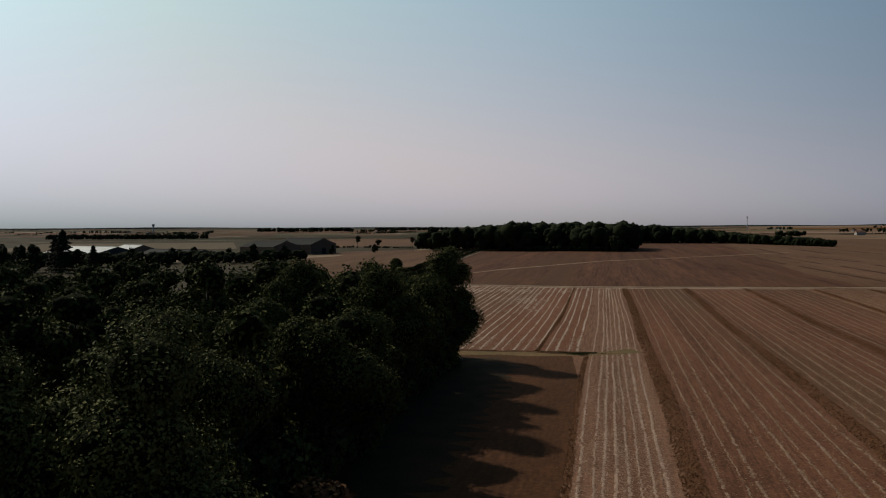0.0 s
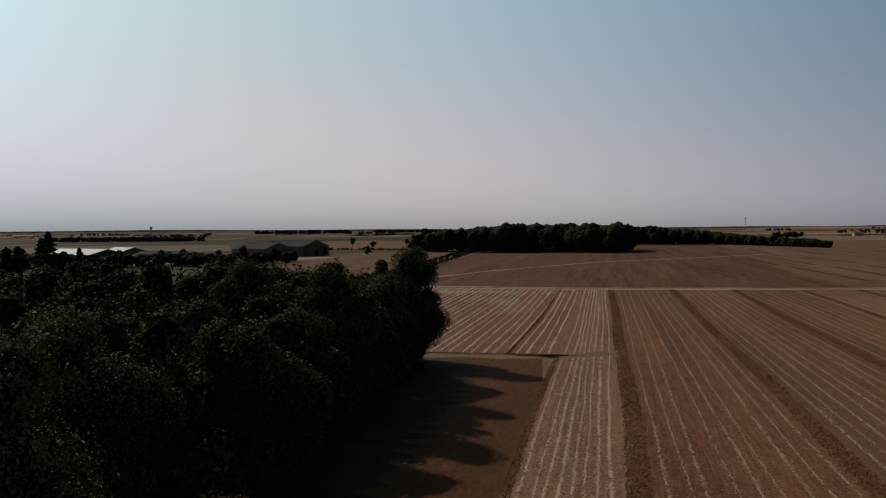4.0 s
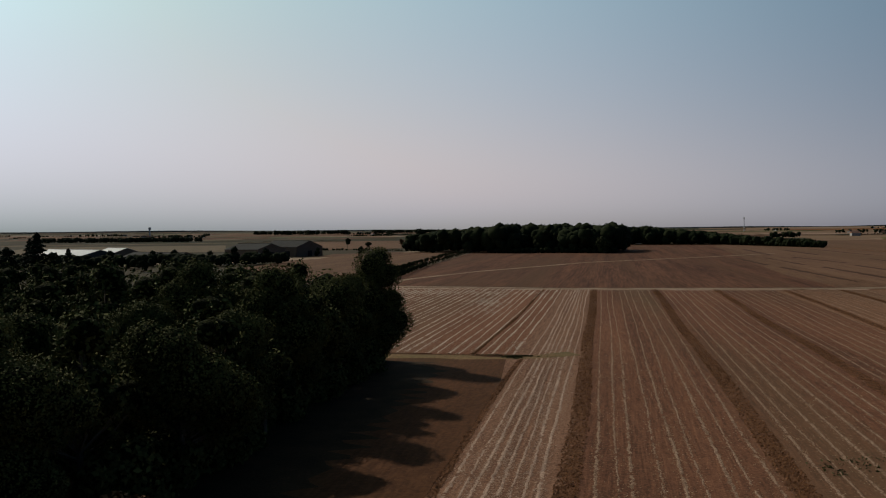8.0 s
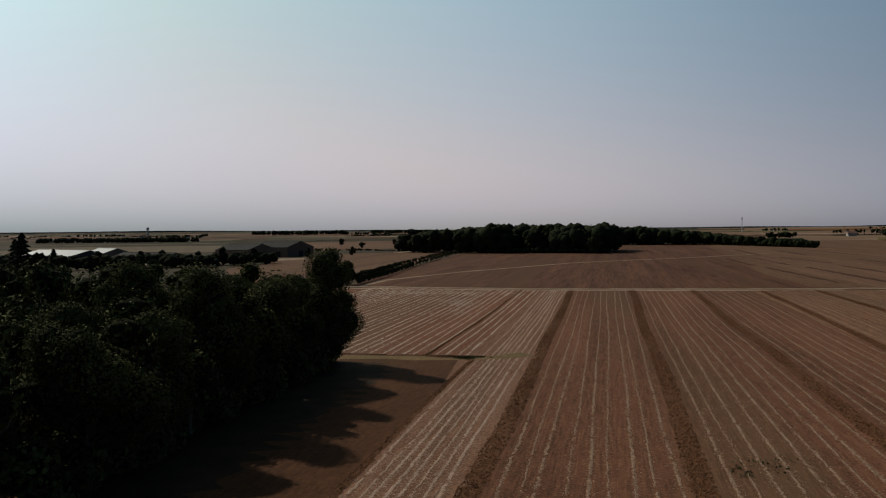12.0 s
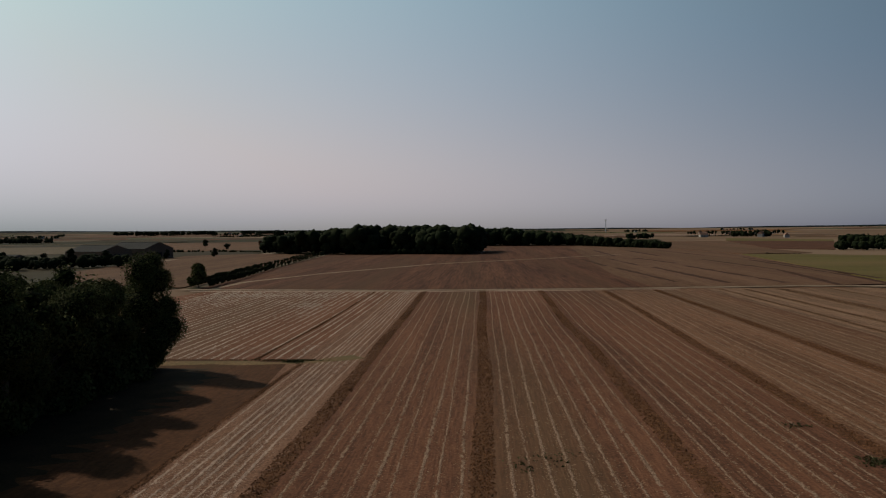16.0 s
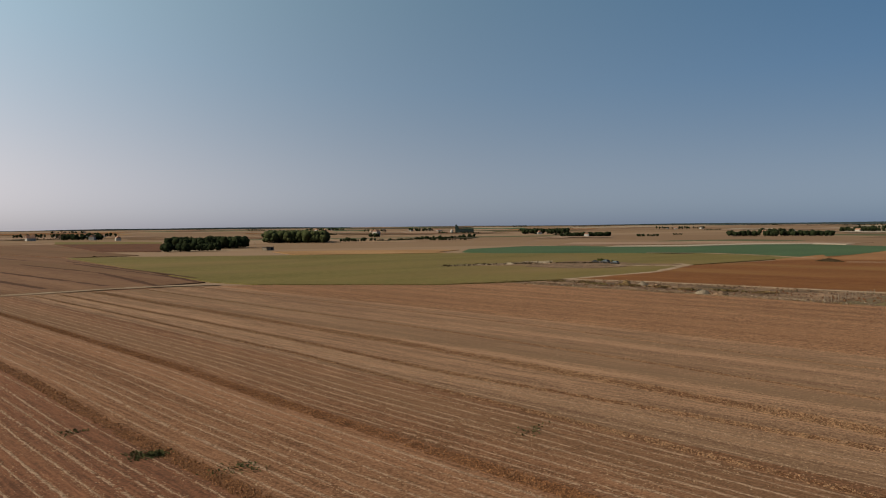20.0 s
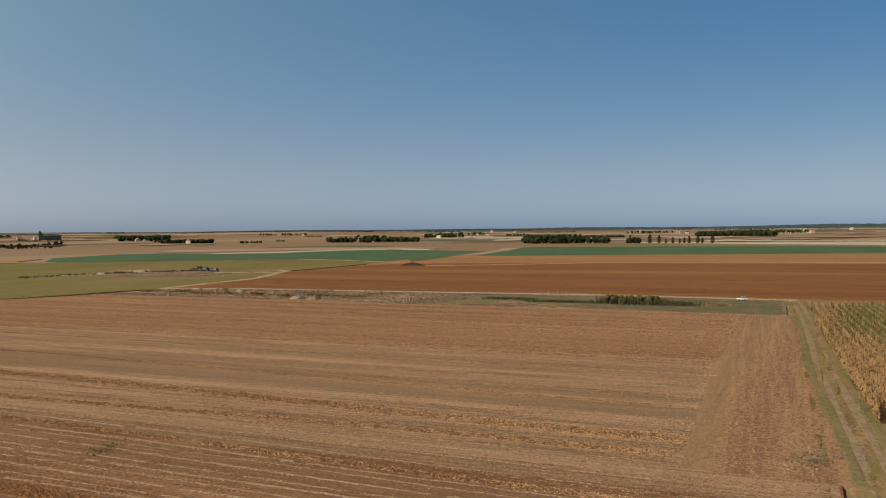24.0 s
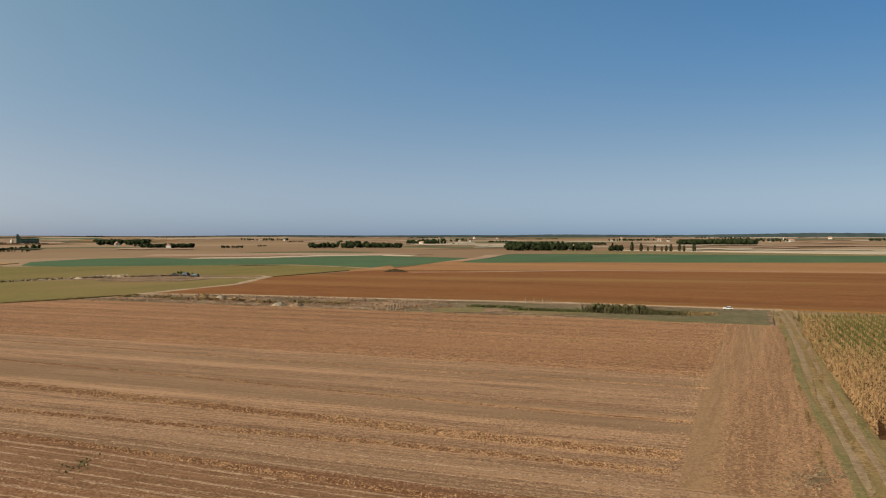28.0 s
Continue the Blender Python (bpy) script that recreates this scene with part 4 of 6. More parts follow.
BACK_TREES = [tree_meshes(21, 15.5, 5.6, 3.0, 24, 2100, 0.34), tree_meshes(22, 14.5, 5.2, 3.0, 24, 2000, 0.34), tree_meshes(23, 16.0, 6.0, 3.5, 28, 2200, 0.34)]
EDGE = [(-22.0, 122.5, 1.05), (-22.5, 110.5, 0.93), (-21.5, 98.5, 0.95), (-20.5, 86.0, 0.945), (-20.0, 75.0, 0.92), (-19.5, 63.0, 0.93),
        (-24.0, 20.0, 0.95), (-33, 117, 0.975), (-33, 104, 0.955), (-32, 90, 0.97), (-31, 77, 0.955), (-33, 62, 1.0), (-38, 28, 1.0)]
OLIVE_TREE = tree_meshes(14, 16.5, 6.8, 0.8, 34, 42000, 0.15, LEAF_SUN_TONE)
olive = tree("oak_tree", OLIVE_TREE, at(-18.5, 35.0, -0.1, 40, 0.97), "oak at the edge of the wood, sunlight put into its olive leaf colour", group="wood edge trees")
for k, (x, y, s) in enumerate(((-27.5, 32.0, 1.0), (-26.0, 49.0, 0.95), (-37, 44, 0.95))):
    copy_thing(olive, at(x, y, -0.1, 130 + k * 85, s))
protos = {}
for k, (x, y, s) in enumerate(EDGE):
    i = k % 3
    if i not in protos:
        protos[i] = tree("oak_tree", NEAR_TREES[i], at(x, y, -0.1, k * 67, s), "dense dark-green oak at the edge of the wood", group="wood edge trees")
    else:
        copy_thing(protos[i], at(x, y, -0.1, k * 67, s))
protos = {}
r = np.random.default_rng(31)
k = 0
for gx in np.arange(-44, -200, -9.5):
    for gy in np.arange(4, 136, 9.5):
        x, y = gx + r.uniform(-3, 3), gy + r.uniform(-3, 3)
        if y < (-x - 8) * 0.95 or y > 131:
            continue
        i, s = k % 3, r.uniform(0.935, 1.065)
        k += 1
        if i not in protos:
            protos[i] = tree("oak_tree", BACK_TREES[i], at(x, y, -0.1, k * 47, s), "dark-green oak inside the wood", group="wood trees")
        else:
            copy_thing(protos[i], at(x, y, -0.1, k * 47, s))
for k, (x, y, q) in enumerate([(-26, 116, 1.0), (-27, 104, 1.0), (-26, 92, 1.02), (-26, 80, 1.0), (-25, 69, 1.0), (-24, 57, 0.95), (-30, 53, 1.0), (-36, 70, 1.05), (-38, 96, 1.08), (-39, 112, 1.05), (-38, 84, 1.05), (-34, 124, 1.0), (-42, 126, 1.0), (-20.5, 80.5, 0.96), (-21, 92.5, 0.96), (-20.5, 69, 0.94), (-22, 104.5, 0.95)]):
    copy_thing(protos[k % 3], at(x, y, -0.1, 61 * k, q * 0.975))
brown = tree_meshes(41, 5.5, 2.6, 0.3, 14, 2200, 0.30, LEAF_DRY)
tree("dry_bush", brown, at(-14.5, 47.0, 0, 10), "browned dry bush at the wood edge", "bush")
low = tree_meshes(42, 4.0, 2.4, 0.2, 12, 1800, 0.32)
tree("hedge_bush", low, at(-13.5, 41.0, 0, 10), "low green bush at the wood edge", "bush")


under = tree_meshes(43, 6.0, 4.2, 0.1, 16, 2400, 0.34)
u0 = tree("undergrowth_bush", under, at(-21, 116, 0, 0), "dense dark undergrowth at the wood edge", "bush", "undergrowth")
r = np.random.default_rng(44)
for k, y in enumerate(np.arange(20, 130, 5.5)):
    copy_thing(u0, at(-22.0 + r.uniform(-1.5, 1.5) - (5 if 44 < y < 58 else 0), y, 0, k * 71, r.uniform(0.8, 1.1)))
    copy_thing(u0, at(-30.0 + r.uniform(-2, 2), y + 2, 0, k * 37, r.uniform(0.9, 1.2)))


# ---- far woods and groves: crowns without number ----
def wood_mass(name, pts, label, height=14.0, n=200, per=60, size=1.6, material=None, seed=1, base=None, shape=None, clumps=7):
    """A distant wood as many tree crowns of small leaf clumps."""
    r = np.random.default_rng(seed)
    p = np.array(pts, float)
    lo, hi = p.min(0), p.max(0)
    x, y = r.uniform(lo[0], hi[0], 60 * n), r.uniform(lo[1], hi[1], 60 * n)
    ok = in_poly(x, y, pts)
    xs, ys = x[ok][:n], y[ok][:n]
    cs, ds, mc, mq = [], [], [], []
    few = max(10, per // 2)
    for x, y in zip(xs, ys):
        h = height * r.uniform(0.62, 1.06) * (shape(x, y) if shape else 1.0)
        rad = max(h, height * 0.5) * r.uniform(0.32, 0.50)
        z = float(rise(x, y)) if base is None else base
        for k in range(clumps):
            t, q = r.uniform(0, 6.28), rad * r.uniform(0.30, 0.56)
            off = rad * r.uniform(0.25, 0.75) * (k > 0)
            c = np.array((x + off * math.cos(t), y + off * math.sin(t), z + h * (0.60 if k == 0 else 0.28 if k == 1 else r.uniform(0.35, 0.80))))
            q = min(q, h + z - c[2]) if k else max(q, h * 0.34)
            mc.append(c), mq.append(q)
            d = r.normal(size=(few // clumps + 1, 3)) + (0, 0, 0.3)
            d /= np.linalg.norm(d, axis=1, keepdims=True)
            p = c + d * q * r.uniform(0.92, 1.12, (len(d), 1))
            p[:, 2] = np.maximum(p[:, 2], z + 0.3)
            cs.append(p), ds.append(d)
    blades = leaves(np.concatenate(cs), np.concatenate(ds), min(size * 0.7, height * 0.09), r, 0.3, 1.3)
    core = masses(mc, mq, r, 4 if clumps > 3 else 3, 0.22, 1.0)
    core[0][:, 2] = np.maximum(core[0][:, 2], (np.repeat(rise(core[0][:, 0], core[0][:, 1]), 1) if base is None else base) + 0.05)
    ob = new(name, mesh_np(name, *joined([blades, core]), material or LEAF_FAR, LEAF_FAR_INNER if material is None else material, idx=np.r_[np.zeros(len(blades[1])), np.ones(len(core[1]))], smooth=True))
    return tagged(ob, label, "wood", kind="stuff")


def ridge(name, pts, label, depth, **kw):
    """A belt of trees along a line, taller in some places than in others."""
    kw.setdefault("shape", lambda x, y: 0.62 + 0.24 * math.sin(x / 31.0 + kw["seed"]) + 0.2 * math.sin(y / 17.0 + x / 11.0))
    a, b = ribbon(pts, depth)
    poly = [tuple(q) for q in a] + [tuple(q) for q in b[::-1]]
    return wood_mass(name, poly, label, **kw)


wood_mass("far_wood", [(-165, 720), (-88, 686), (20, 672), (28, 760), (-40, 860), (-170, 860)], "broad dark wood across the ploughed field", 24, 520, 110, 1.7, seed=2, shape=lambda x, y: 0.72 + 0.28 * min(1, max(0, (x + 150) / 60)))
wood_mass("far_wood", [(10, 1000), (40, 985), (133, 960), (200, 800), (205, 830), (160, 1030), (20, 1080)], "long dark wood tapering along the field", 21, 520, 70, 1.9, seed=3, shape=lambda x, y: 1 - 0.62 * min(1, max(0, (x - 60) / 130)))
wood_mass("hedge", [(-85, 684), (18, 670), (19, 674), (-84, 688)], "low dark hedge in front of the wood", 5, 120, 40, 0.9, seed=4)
ridge("hedge", [(-275, 812), (-215, 800), (-165, 775)], "dark field hedge beside tall trees", 5, height=5, n=70, per=50, size=0.9, seed=5)
wood_mass("grove", [(322, 718), (364, 700), (377, 727), (333, 746)], "low dark grove in the fields", 8, 60, 70, 1.3, seed=6)
wood_mass("grove", [(368, 818), (433, 777), (460, 831), (392, 873)], "dark clump of trees in the fields", 12.5, 160, 70, 1.8, seed=7)
wood_mass("poplar_plantation", [(594, 1031), (649, 964), (712, 1066), (648, 1127)], "pale green even plantation of trees", 17, 420, 60, 1.6, LEAF_PALE, seed=8, clumps=4)


def far_belt(yaw0, yaw1, dist, height, n, seed, depth=60, name="tree_belt"):
    """A belt of far trees between two bearings, counted to the right from +y."""
    pts = [(dist * math.sin(radians(q)), dist * math.cos(radians(q))) for q in np.linspace(yaw0, yaw1, 6)]
    ridge(name, pts, "distant dark tree belt on the plain", depth, height=height, n=n, per=8, size=height * 0.4, seed=seed, clumps=2)


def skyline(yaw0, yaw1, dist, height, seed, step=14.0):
    """A long low wooded rise on the horizon, with an uneven top and distance haze in its bluish colour."""
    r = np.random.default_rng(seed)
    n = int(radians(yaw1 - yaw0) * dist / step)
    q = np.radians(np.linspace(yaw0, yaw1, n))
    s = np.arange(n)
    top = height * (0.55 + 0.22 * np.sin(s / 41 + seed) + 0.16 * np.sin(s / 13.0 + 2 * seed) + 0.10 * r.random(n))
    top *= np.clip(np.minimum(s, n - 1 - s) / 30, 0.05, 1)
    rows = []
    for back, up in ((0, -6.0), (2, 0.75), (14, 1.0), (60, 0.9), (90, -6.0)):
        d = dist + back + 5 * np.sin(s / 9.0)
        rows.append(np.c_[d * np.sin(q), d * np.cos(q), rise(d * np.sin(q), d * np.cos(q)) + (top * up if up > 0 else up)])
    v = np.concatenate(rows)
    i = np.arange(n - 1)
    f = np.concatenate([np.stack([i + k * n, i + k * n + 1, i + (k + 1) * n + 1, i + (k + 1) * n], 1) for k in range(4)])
    tagged(new("tree_belt", mesh_np("tree_belt", v, f, WOODED_HAZE)), "low wooded rise along the horizon, distance haze in its colour", "tree belt", kind="structure")


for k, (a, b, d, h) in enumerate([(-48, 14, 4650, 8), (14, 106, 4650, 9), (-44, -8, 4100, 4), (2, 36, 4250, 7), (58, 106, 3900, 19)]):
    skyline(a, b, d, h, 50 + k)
r = np.random.default_rng(77)
for k in range(64):
    a = r.uniform(-40, 102)
    wide = r.uniform(0.4, 3.2)
    far_belt(a, a + wide, r.uniform(1650, 4300), r.uniform(4.5, 10), int(12 + 22 * wide), 100 + k, r.uniform(15, 60))


# ---- trees along the lane, lone trees and hedgerow trees ----
young = tree_meshes(61, 4.4, 2.0, 0.7, 9, 420, 0.4, LEAF_PALE, 5)
line = [(-74, 300), (-78, 360), (-86, 440), (-103, 668)]
first = None
r = np.random.default_rng(62)
for side in (-3.6, 3.6):
    for k in range(74):
        t = (k / 73) ** 1.25 * 3
        i = min(int(t), 2)
        f = t - i
        x = line[i][0] + (line[i + 1][0] - line[i][0]) * f + side + r.uniform(-0.4, 0.4)
        y = line[i][1] + (line[i + 1][1] - line[i][1]) * f + r.uniform(-1, 1)
        m = at(x, y, 0.02, r.uniform(0, 360), r.uniform(0.7, 0.95))
        if first is None:
            first = tree("avenue_tree", young, m, "small young tree planted along the lane", group="lane trees")
        else:
            copy_thing(first, m)
lone = tree_meshes(63, 8.4, 4.2, 1.6, 20, 2600, 0.5)
tree("lone_tree", lone, at(-73.5, 297, 0, 0), "round dark lone tree where the tracks meet")
hedge_tree = tree_meshes(64, 13, 4.0, 5.0, 14, 700, 0.9, LEAF_FAR, 5)
hedge_small = tree_meshes(65, 9, 3.6, 1.5, 12, 600, 0.9, LEAF_FAR, 5)
rust = tree_meshes(66, 11, 3.0, 3.0, 12, 500, 0.9, LEAF_DRY, 5)
tree("hedgerow_tree", hedge_tree, at(-262, 868, 0, 30), "tall thin hedgerow tree")
tree("hedgerow_tree", hedge_small, at(-240, 872, 0, 70), "small round hedgerow tree")
tree("hedgerow_tree", rust, at(-189, 815, 0, 10), "browned hedgerow tree at the edge of the wood")
tree("wood_edge_tree", tree_meshes(67, 22, 7.5, 3.0, 22, 1500, 1.1, LEAF_FAR, 6), at(-150, 728, 0, 10), "tall tree standing before the wood")
tree("wood_edge_tree", tree_meshes(68, 13, 7.0, 0.6, 18, 1400, 0.9, LEAF_PALE, 6), at(10, 664, 0, 10), "lighter green tree at the corner of the wood")


def conifer(seed, h, rad, n):
    """Tiers of drooping needle sprays round a straight stem."""
    r = np.random.default_rng(seed)
    wood = mesh_np("trunk", *tube([(0, 0, -0.2), (0, 0, h * 0.5), (0, 0, h)], [0.35, 0.2, 0.03], 6), BARK, smooth=True)
    z = h * (0.06 + 0.94 * r.random(n) ** 0.85)
    tier = 0.72 + 0.28 * np.sin(z * 3.1)
    reach = rad * (1 - z / h) ** 0.6 * tier * r.uniform(0.25, 1.0, n) ** 0.5 + 0.1
    t = r.integers(0, 13, n) * 2 * math.pi / 13 + r.normal(0, 0.12, n) + z
    c = np.c_[reach * np.cos(t), reach * np.sin(t), z - 0.25 * reach]
    nrm = np.c_[np.cos(t) * 0.4, np.sin(t) * 0.4, np.ones(n)]
    return wood, mesh_np("crown", *leaves(c, nrm, 0.55, r, 0.1, 2.0), NEEDLE)


con = conifer(71, 20, 7.5, 5200)
con_a = tree("conifer_tree", con, at(-247, 349, 0, 0, 1.0), "tall dark conifer above the wood", group="farm conifers")
copy_thing(con_a, at(-256, 356, 0, 80, 0.86))
copy_thing(con_a, at(-262, 340, 0, 140, 0.66))
copy_thing(con_a, at(-240, 362, 0, 200, 0.62))
farm_oak = tree_meshes(72, 12, 5.0, 0.8, 18, 1300, 0.8, LEAF_FAR, 6)
fa = tree("farm_tree", farm_oak, at(-286, 372, 0, 0), "dark tree screening the farm", group="farm trees")
for k, (x, y, s) in enumerate([(-300, 388, 0.9), (-272, 396, 0.8), (-228, 372, 0.75), (-214, 384, 0.7), (-262, 430, 0.8), (-250, 455, 0.75), (-233, 450, 0.8), (-221, 470, 0.7), (-205, 468, 0.9), (-190, 478, 0.8),
                               (-320, 410, 0.9), (-200, 600, 0.6), (-178, 640, 0.6)]):
    copy_thing(fa, at(x, y, 0, k * 53, s))


# ---- farm buildings ----
def barn(x, y, turn, length, width, eave, ridge_h, wall_mat, roof_mat, label, doors=2, panels=9):
    """A gabled farm shed: walls, two roof slopes with sheets, ridge cap, doors."""
    ob = thing("barn", at(x, y, 0, turn), label, "barn")
    L, W = length / 2, width / 2
    for sx in (-1, 1):
        bm = bmesh.new()
        a = [bm.verts.new((sx * L, q, z)) for q, z in ((-W, -0.3), (W, -0.3), (W, eave), (0, ridge_h), (-W, eave))]
        b = [bm.verts.new((sx * (L - 0.25), q, z)) for q, z in ((-W, -0.3), (W, -0.3), (W, eave), (0, ridge_h), (-W, eave))]
        bm.faces.new(a), bm.faces.new(b[::-1])
        for i in range(5):
            j = (i + 1) % 5
            bm.faces.new((a[i], b[i], b[j], a[j]))
        bmesh.ops.recalc_face_normals(bm, faces=list(bm.faces))
        part("gable_wall", bm, ob, material=wall_mat)
    for s in (-1, 1):
        part("side_wall", boxes((-L + 0.26, s * W - 0.12, -0.3, L - 0.26, s * W + 0.12, eave)), ob, material=wall_mat)
    slope = math.hypot(W, ridge_h - eave)
    ang = math.atan2(ridge_h - eave, W)
    step = length / panels
    for s in (-1, 1):
        for k in range(panels):
            bm = boxes((-step / 2 + 0.03, -0.4, 0.05, step / 2 - 0.03, slope + 0.15, 0.17))
            m = Matrix.Translation((-L + step * (k + 0.5), s * W, eave)) @ Matrix.Rotation(0 if s < 0 else math.pi, 4, "Z") @ Matrix.Rotation(ang, 4, "X")
            part("roof_sheet", bm, ob, m=m, material=roof_mat)
    part("ridge_cap", boxes((-L - 0.1, -0.45, ridge_h + 0.12, L + 0.1, 0.45, ridge_h + 0.3), bevel=0.05), ob, material=roof_mat)
    for k in range(doors):
        px = -L + length * (k + 0.5) / doors
        part("door", boxes((px - 2.4, -W - 0.2, 0, px + 2.4, -W - 0.13, min(eave - 0.6, 4.2)), bevel=0.02), ob, "dark sliding barn door", material=DARK)
    part("gable_door", boxes((L + 0.02, -2.6, 0, L + 0.09, 2.6, min(eave - 0.3, 4.4)), bevel=0.02), ob, "dark open gable doorway", material=DARK)
    return ob


barn(-353, 528, -28, 72, 36, 3.4, 8.2, WALL_GREY, ROOF_PALE, "long low farm shed with pale sheet roof", 3, panels=12)
barn(-337, 556, -28, 26, 30, 4.0, 8.6, WALL_TAN, ROOF_PALE, "pale-roofed farm shed with dark gable", 2, panels=5)
barn(-280, 515, -24, 56, 20, 3.4, 6.4, WALL_GREY, ROOF_GREY, "low grey-roofed farm shed", 3, panels=8)
barn(-245, 589, -18, 32, 30, 6.5, 10.6, WALL_TAN, ROOF_GREY, "large brown-clad grain barn", 2, panels=7)
barn(-232, 629, -18, 36, 32, 7.4, 12.0, WALL_TAN, ROOF_GREY, "tall brown-clad grain barn behind", 2, panels=7)
wood_mass("farm_trees", [(-345, 390), (-285, 385), (-225, 425), (-176, 468), (-184, 500), (-228, 470), (-262, 462), (-300, 450), (-340, 430)], "dark low trees before the farm", 8.0, 210, 60, 1.0, seed=55)
way("farm_road", [(-275, 435), (-264, 470), (-259, 530), (-256, 600), (-236, 626)], 8.0, 0.07, GRAVEL, "pale dusty farm road", "road", 0.6)
for k, (x, y, q) in enumerate([(-276, 346, 1.05), (-268, 335, 0.95), (-284, 354, 1.1), (-256, 338, 0.8), (-243, 353, 0.9), (-292, 346, 1.0), (-266, 352, 1.1), (-305, 372, 0.9)]):
    copy_thing(fa, at(x, y, 0, 31 * k, q))
sheet("farm_yard", [(-246, 470), (-205, 512), (-186, 560), (-190, 600), (-235, 565), (-262, 500)], 0.04, GRAVEL, "pale gravel farm yard", "yard")


def car(x, y, turn, paint, label, s=1.0, group=""):
    """A parked car: body, cabin, windows, bumpers, four wheels."""
    ob = thing("car", at(x, y, 0.14, turn, s), label, "car", group)
    bm = boxes((-2.1, -0.86, 0.3, 2.1, 0.86, 0.88), bevel=0.14)
    body = part("body", bm, ob, material=paint)
    bm = bmesh.new()
    lo = [(-1.75, -0.8), (0.95, -0.8), (0.95, 0.8), (-1.75, 0.8)]
    hi = [(-1.35, -0.62), (0.25, -0.62), (0.25, 0.62), (-1.35, 0.62)]
    a = [bm.verts.new((*q, 0.86)) for q in lo]
    b = [bm.verts.new((*q, 1.42)) for q in hi]
    for i in range(4):
        bm.faces.new((a[i], a[(i + 1) % 4], b[(i + 1) % 4], b[i]))
    bm.faces.new(b)
    part("windows", bm, ob, "dark car glass", material=GLASS)
    part("roof", boxes((-1.4, -0.65, 1.40, 0.3, 0.65, 1.47), bevel=0.03), ob, material=paint)
    for sx in (-1, 1):
        part("bumper", boxes((sx * 2.1 - 0.08, -0.8, 0.3, sx * 2.1 + 0.08, 0.8, 0.5), bevel=0.03), ob, material=RUBBER)
        for sy in (-1, 1):
            v, f = tube([(sx * 1.3, sy * 0.72, 0.3), (sx * 1.3, sy * 0.74, 0.3), (sx * 1.3, sy * 0.9, 0.3), (sx * 1.3, sy * 0.92, 0.3)], [0.05, 0.31, 0.31, 0.05], 12)
            part("wheel", mesh_np("wheel", v, f, RUBBER, smooth=False), ob)
    part("lamp", boxes((2.02, -0.7, 0.6, 2.13, -0.4, 0.75)), body, "headlamp", material=GLASS)
    part("lamp", boxes((2.02, 0.4, 0.6, 2.13, 0.7, 0.75)), body, "headlamp", material=GLASS)
    return ob


c0 = car(-232, 561, 62, PAINT_DARK, "dark car parked in the farm yard", group="parked cars")
for k in range(5):
    copy_thing(c0, at(-229 + k * 3.6, 563 + k * 1.3, 0.14, 62 + k * 3))
c1 = car(-262, 520, 20, PAINT_WHITE, "pale car parked in the farm yard", group="parked cars")
for k in range(4):
    copy_thing(c1 if k % 2 else c0, at(-257 + k * 4.6, 523 + k * 2.0, 0.14, 20))
car(277, 16, 100, PAINT_WHITE, "white car parked on the gravel road", 0.62)


# ---- the spoil tip, heaps and reeds along the gravel road ----
def heap(x, y, rx, ry, h, material, label, name="spoil_heap", seed=1, category="heap"):
    """A lumpy heap of earth or rubble."""
    r = np.random.default_rng(seed)
    n, m = 26, 9
    v, f = [(0, 0, h)], []
    for i in range(1, m + 1):
        t = i / m
        for k in range(n):
            a = 2 * math.pi * k / n
            z = h * (1 - t) ** 0.8 * (1 + r.normal(0, 0.14)) - (0.15 if i == m else 0)
            q = t * (1 + r.normal(0, 0.05))
            v.append((rx * q * math.cos(a), ry * q * math.sin(a), z))
    for k in range(n):
        f.append((0, 1 + k, 1 + (k + 1) % n))
    for i in range(m - 1):
        for k in range(n):
            a, b, c, d = 1 + i * n + k, 1 + i * n + (k + 1) % n, 1 + (i + 1) * n + (k + 1) % n, 1 + (i + 1) * n + k
            f += [(a, d, c), (a, c, b)]
    ob = new(name, mesh_np(name, v, f, material))
    ob.matrix_basis = at(x, y, 0.03)
    return tagged(ob, label, category, "heaps")


def rocks(name, line, n, spread, size, material, label, seed):
    """Loose lumps of rubble along a line."""
    r = np.random.default_rng(seed)
    p = np.array(line, float)
    t = r.uniform(0, len(p) - 1.001, n)
    i = t.astype(int)
    c = p[i] + (p[i + 1] - p[i]) * (t - i)[:, None] + r.normal(0, spread, (n, 2))
    s = size * r.uniform(0.4, 1.5, n)
    base = np.array([(1, 0, 0), (0, 1, 0), (-1, 0, 0), (0, -1, 0), (0, 0, 0.9), (0, 0, -0.3)])
    v = base[None] * s[:, None, None] * r.uniform(0.6, 1.3, (n, 6, 1))
    a = r.uniform(0, 6.28, n)
    x, y = v[..., 0].copy(), v[..., 1].copy()
    v[..., 0], v[..., 1] = x * np.cos(a)[:, None] - y * np.sin(a)[:, None], x * np.sin(a)[:, None] + y * np.cos(a)[:, None]
    v[..., :2] += c[:, None]
    v[..., 2] += 0.06
    tri = np.array([(0, 1, 4), (1, 2, 4), (2, 3, 4), (3, 0, 4), (1, 0, 5), (2, 1, 5), (3, 2, 5), (0, 3, 5)])
    f = (tri[None] + 6 * np.arange(n)[:, None, None]).reshape(-1, 3)
    tagged(new(name, mesh_np(name, v.reshape(-1, 3), f, material)), label, "rubble", kind="stuff")


heap(245, 139, 2.8, 2.0, 1.3, RUBBLE, "pale spoil heap on the waste strip", seed=1)
heap(246.5, 134, 3.4, 2.0, 1.0, ROUGH, "brown spoil heap on the waste strip", seed=2)
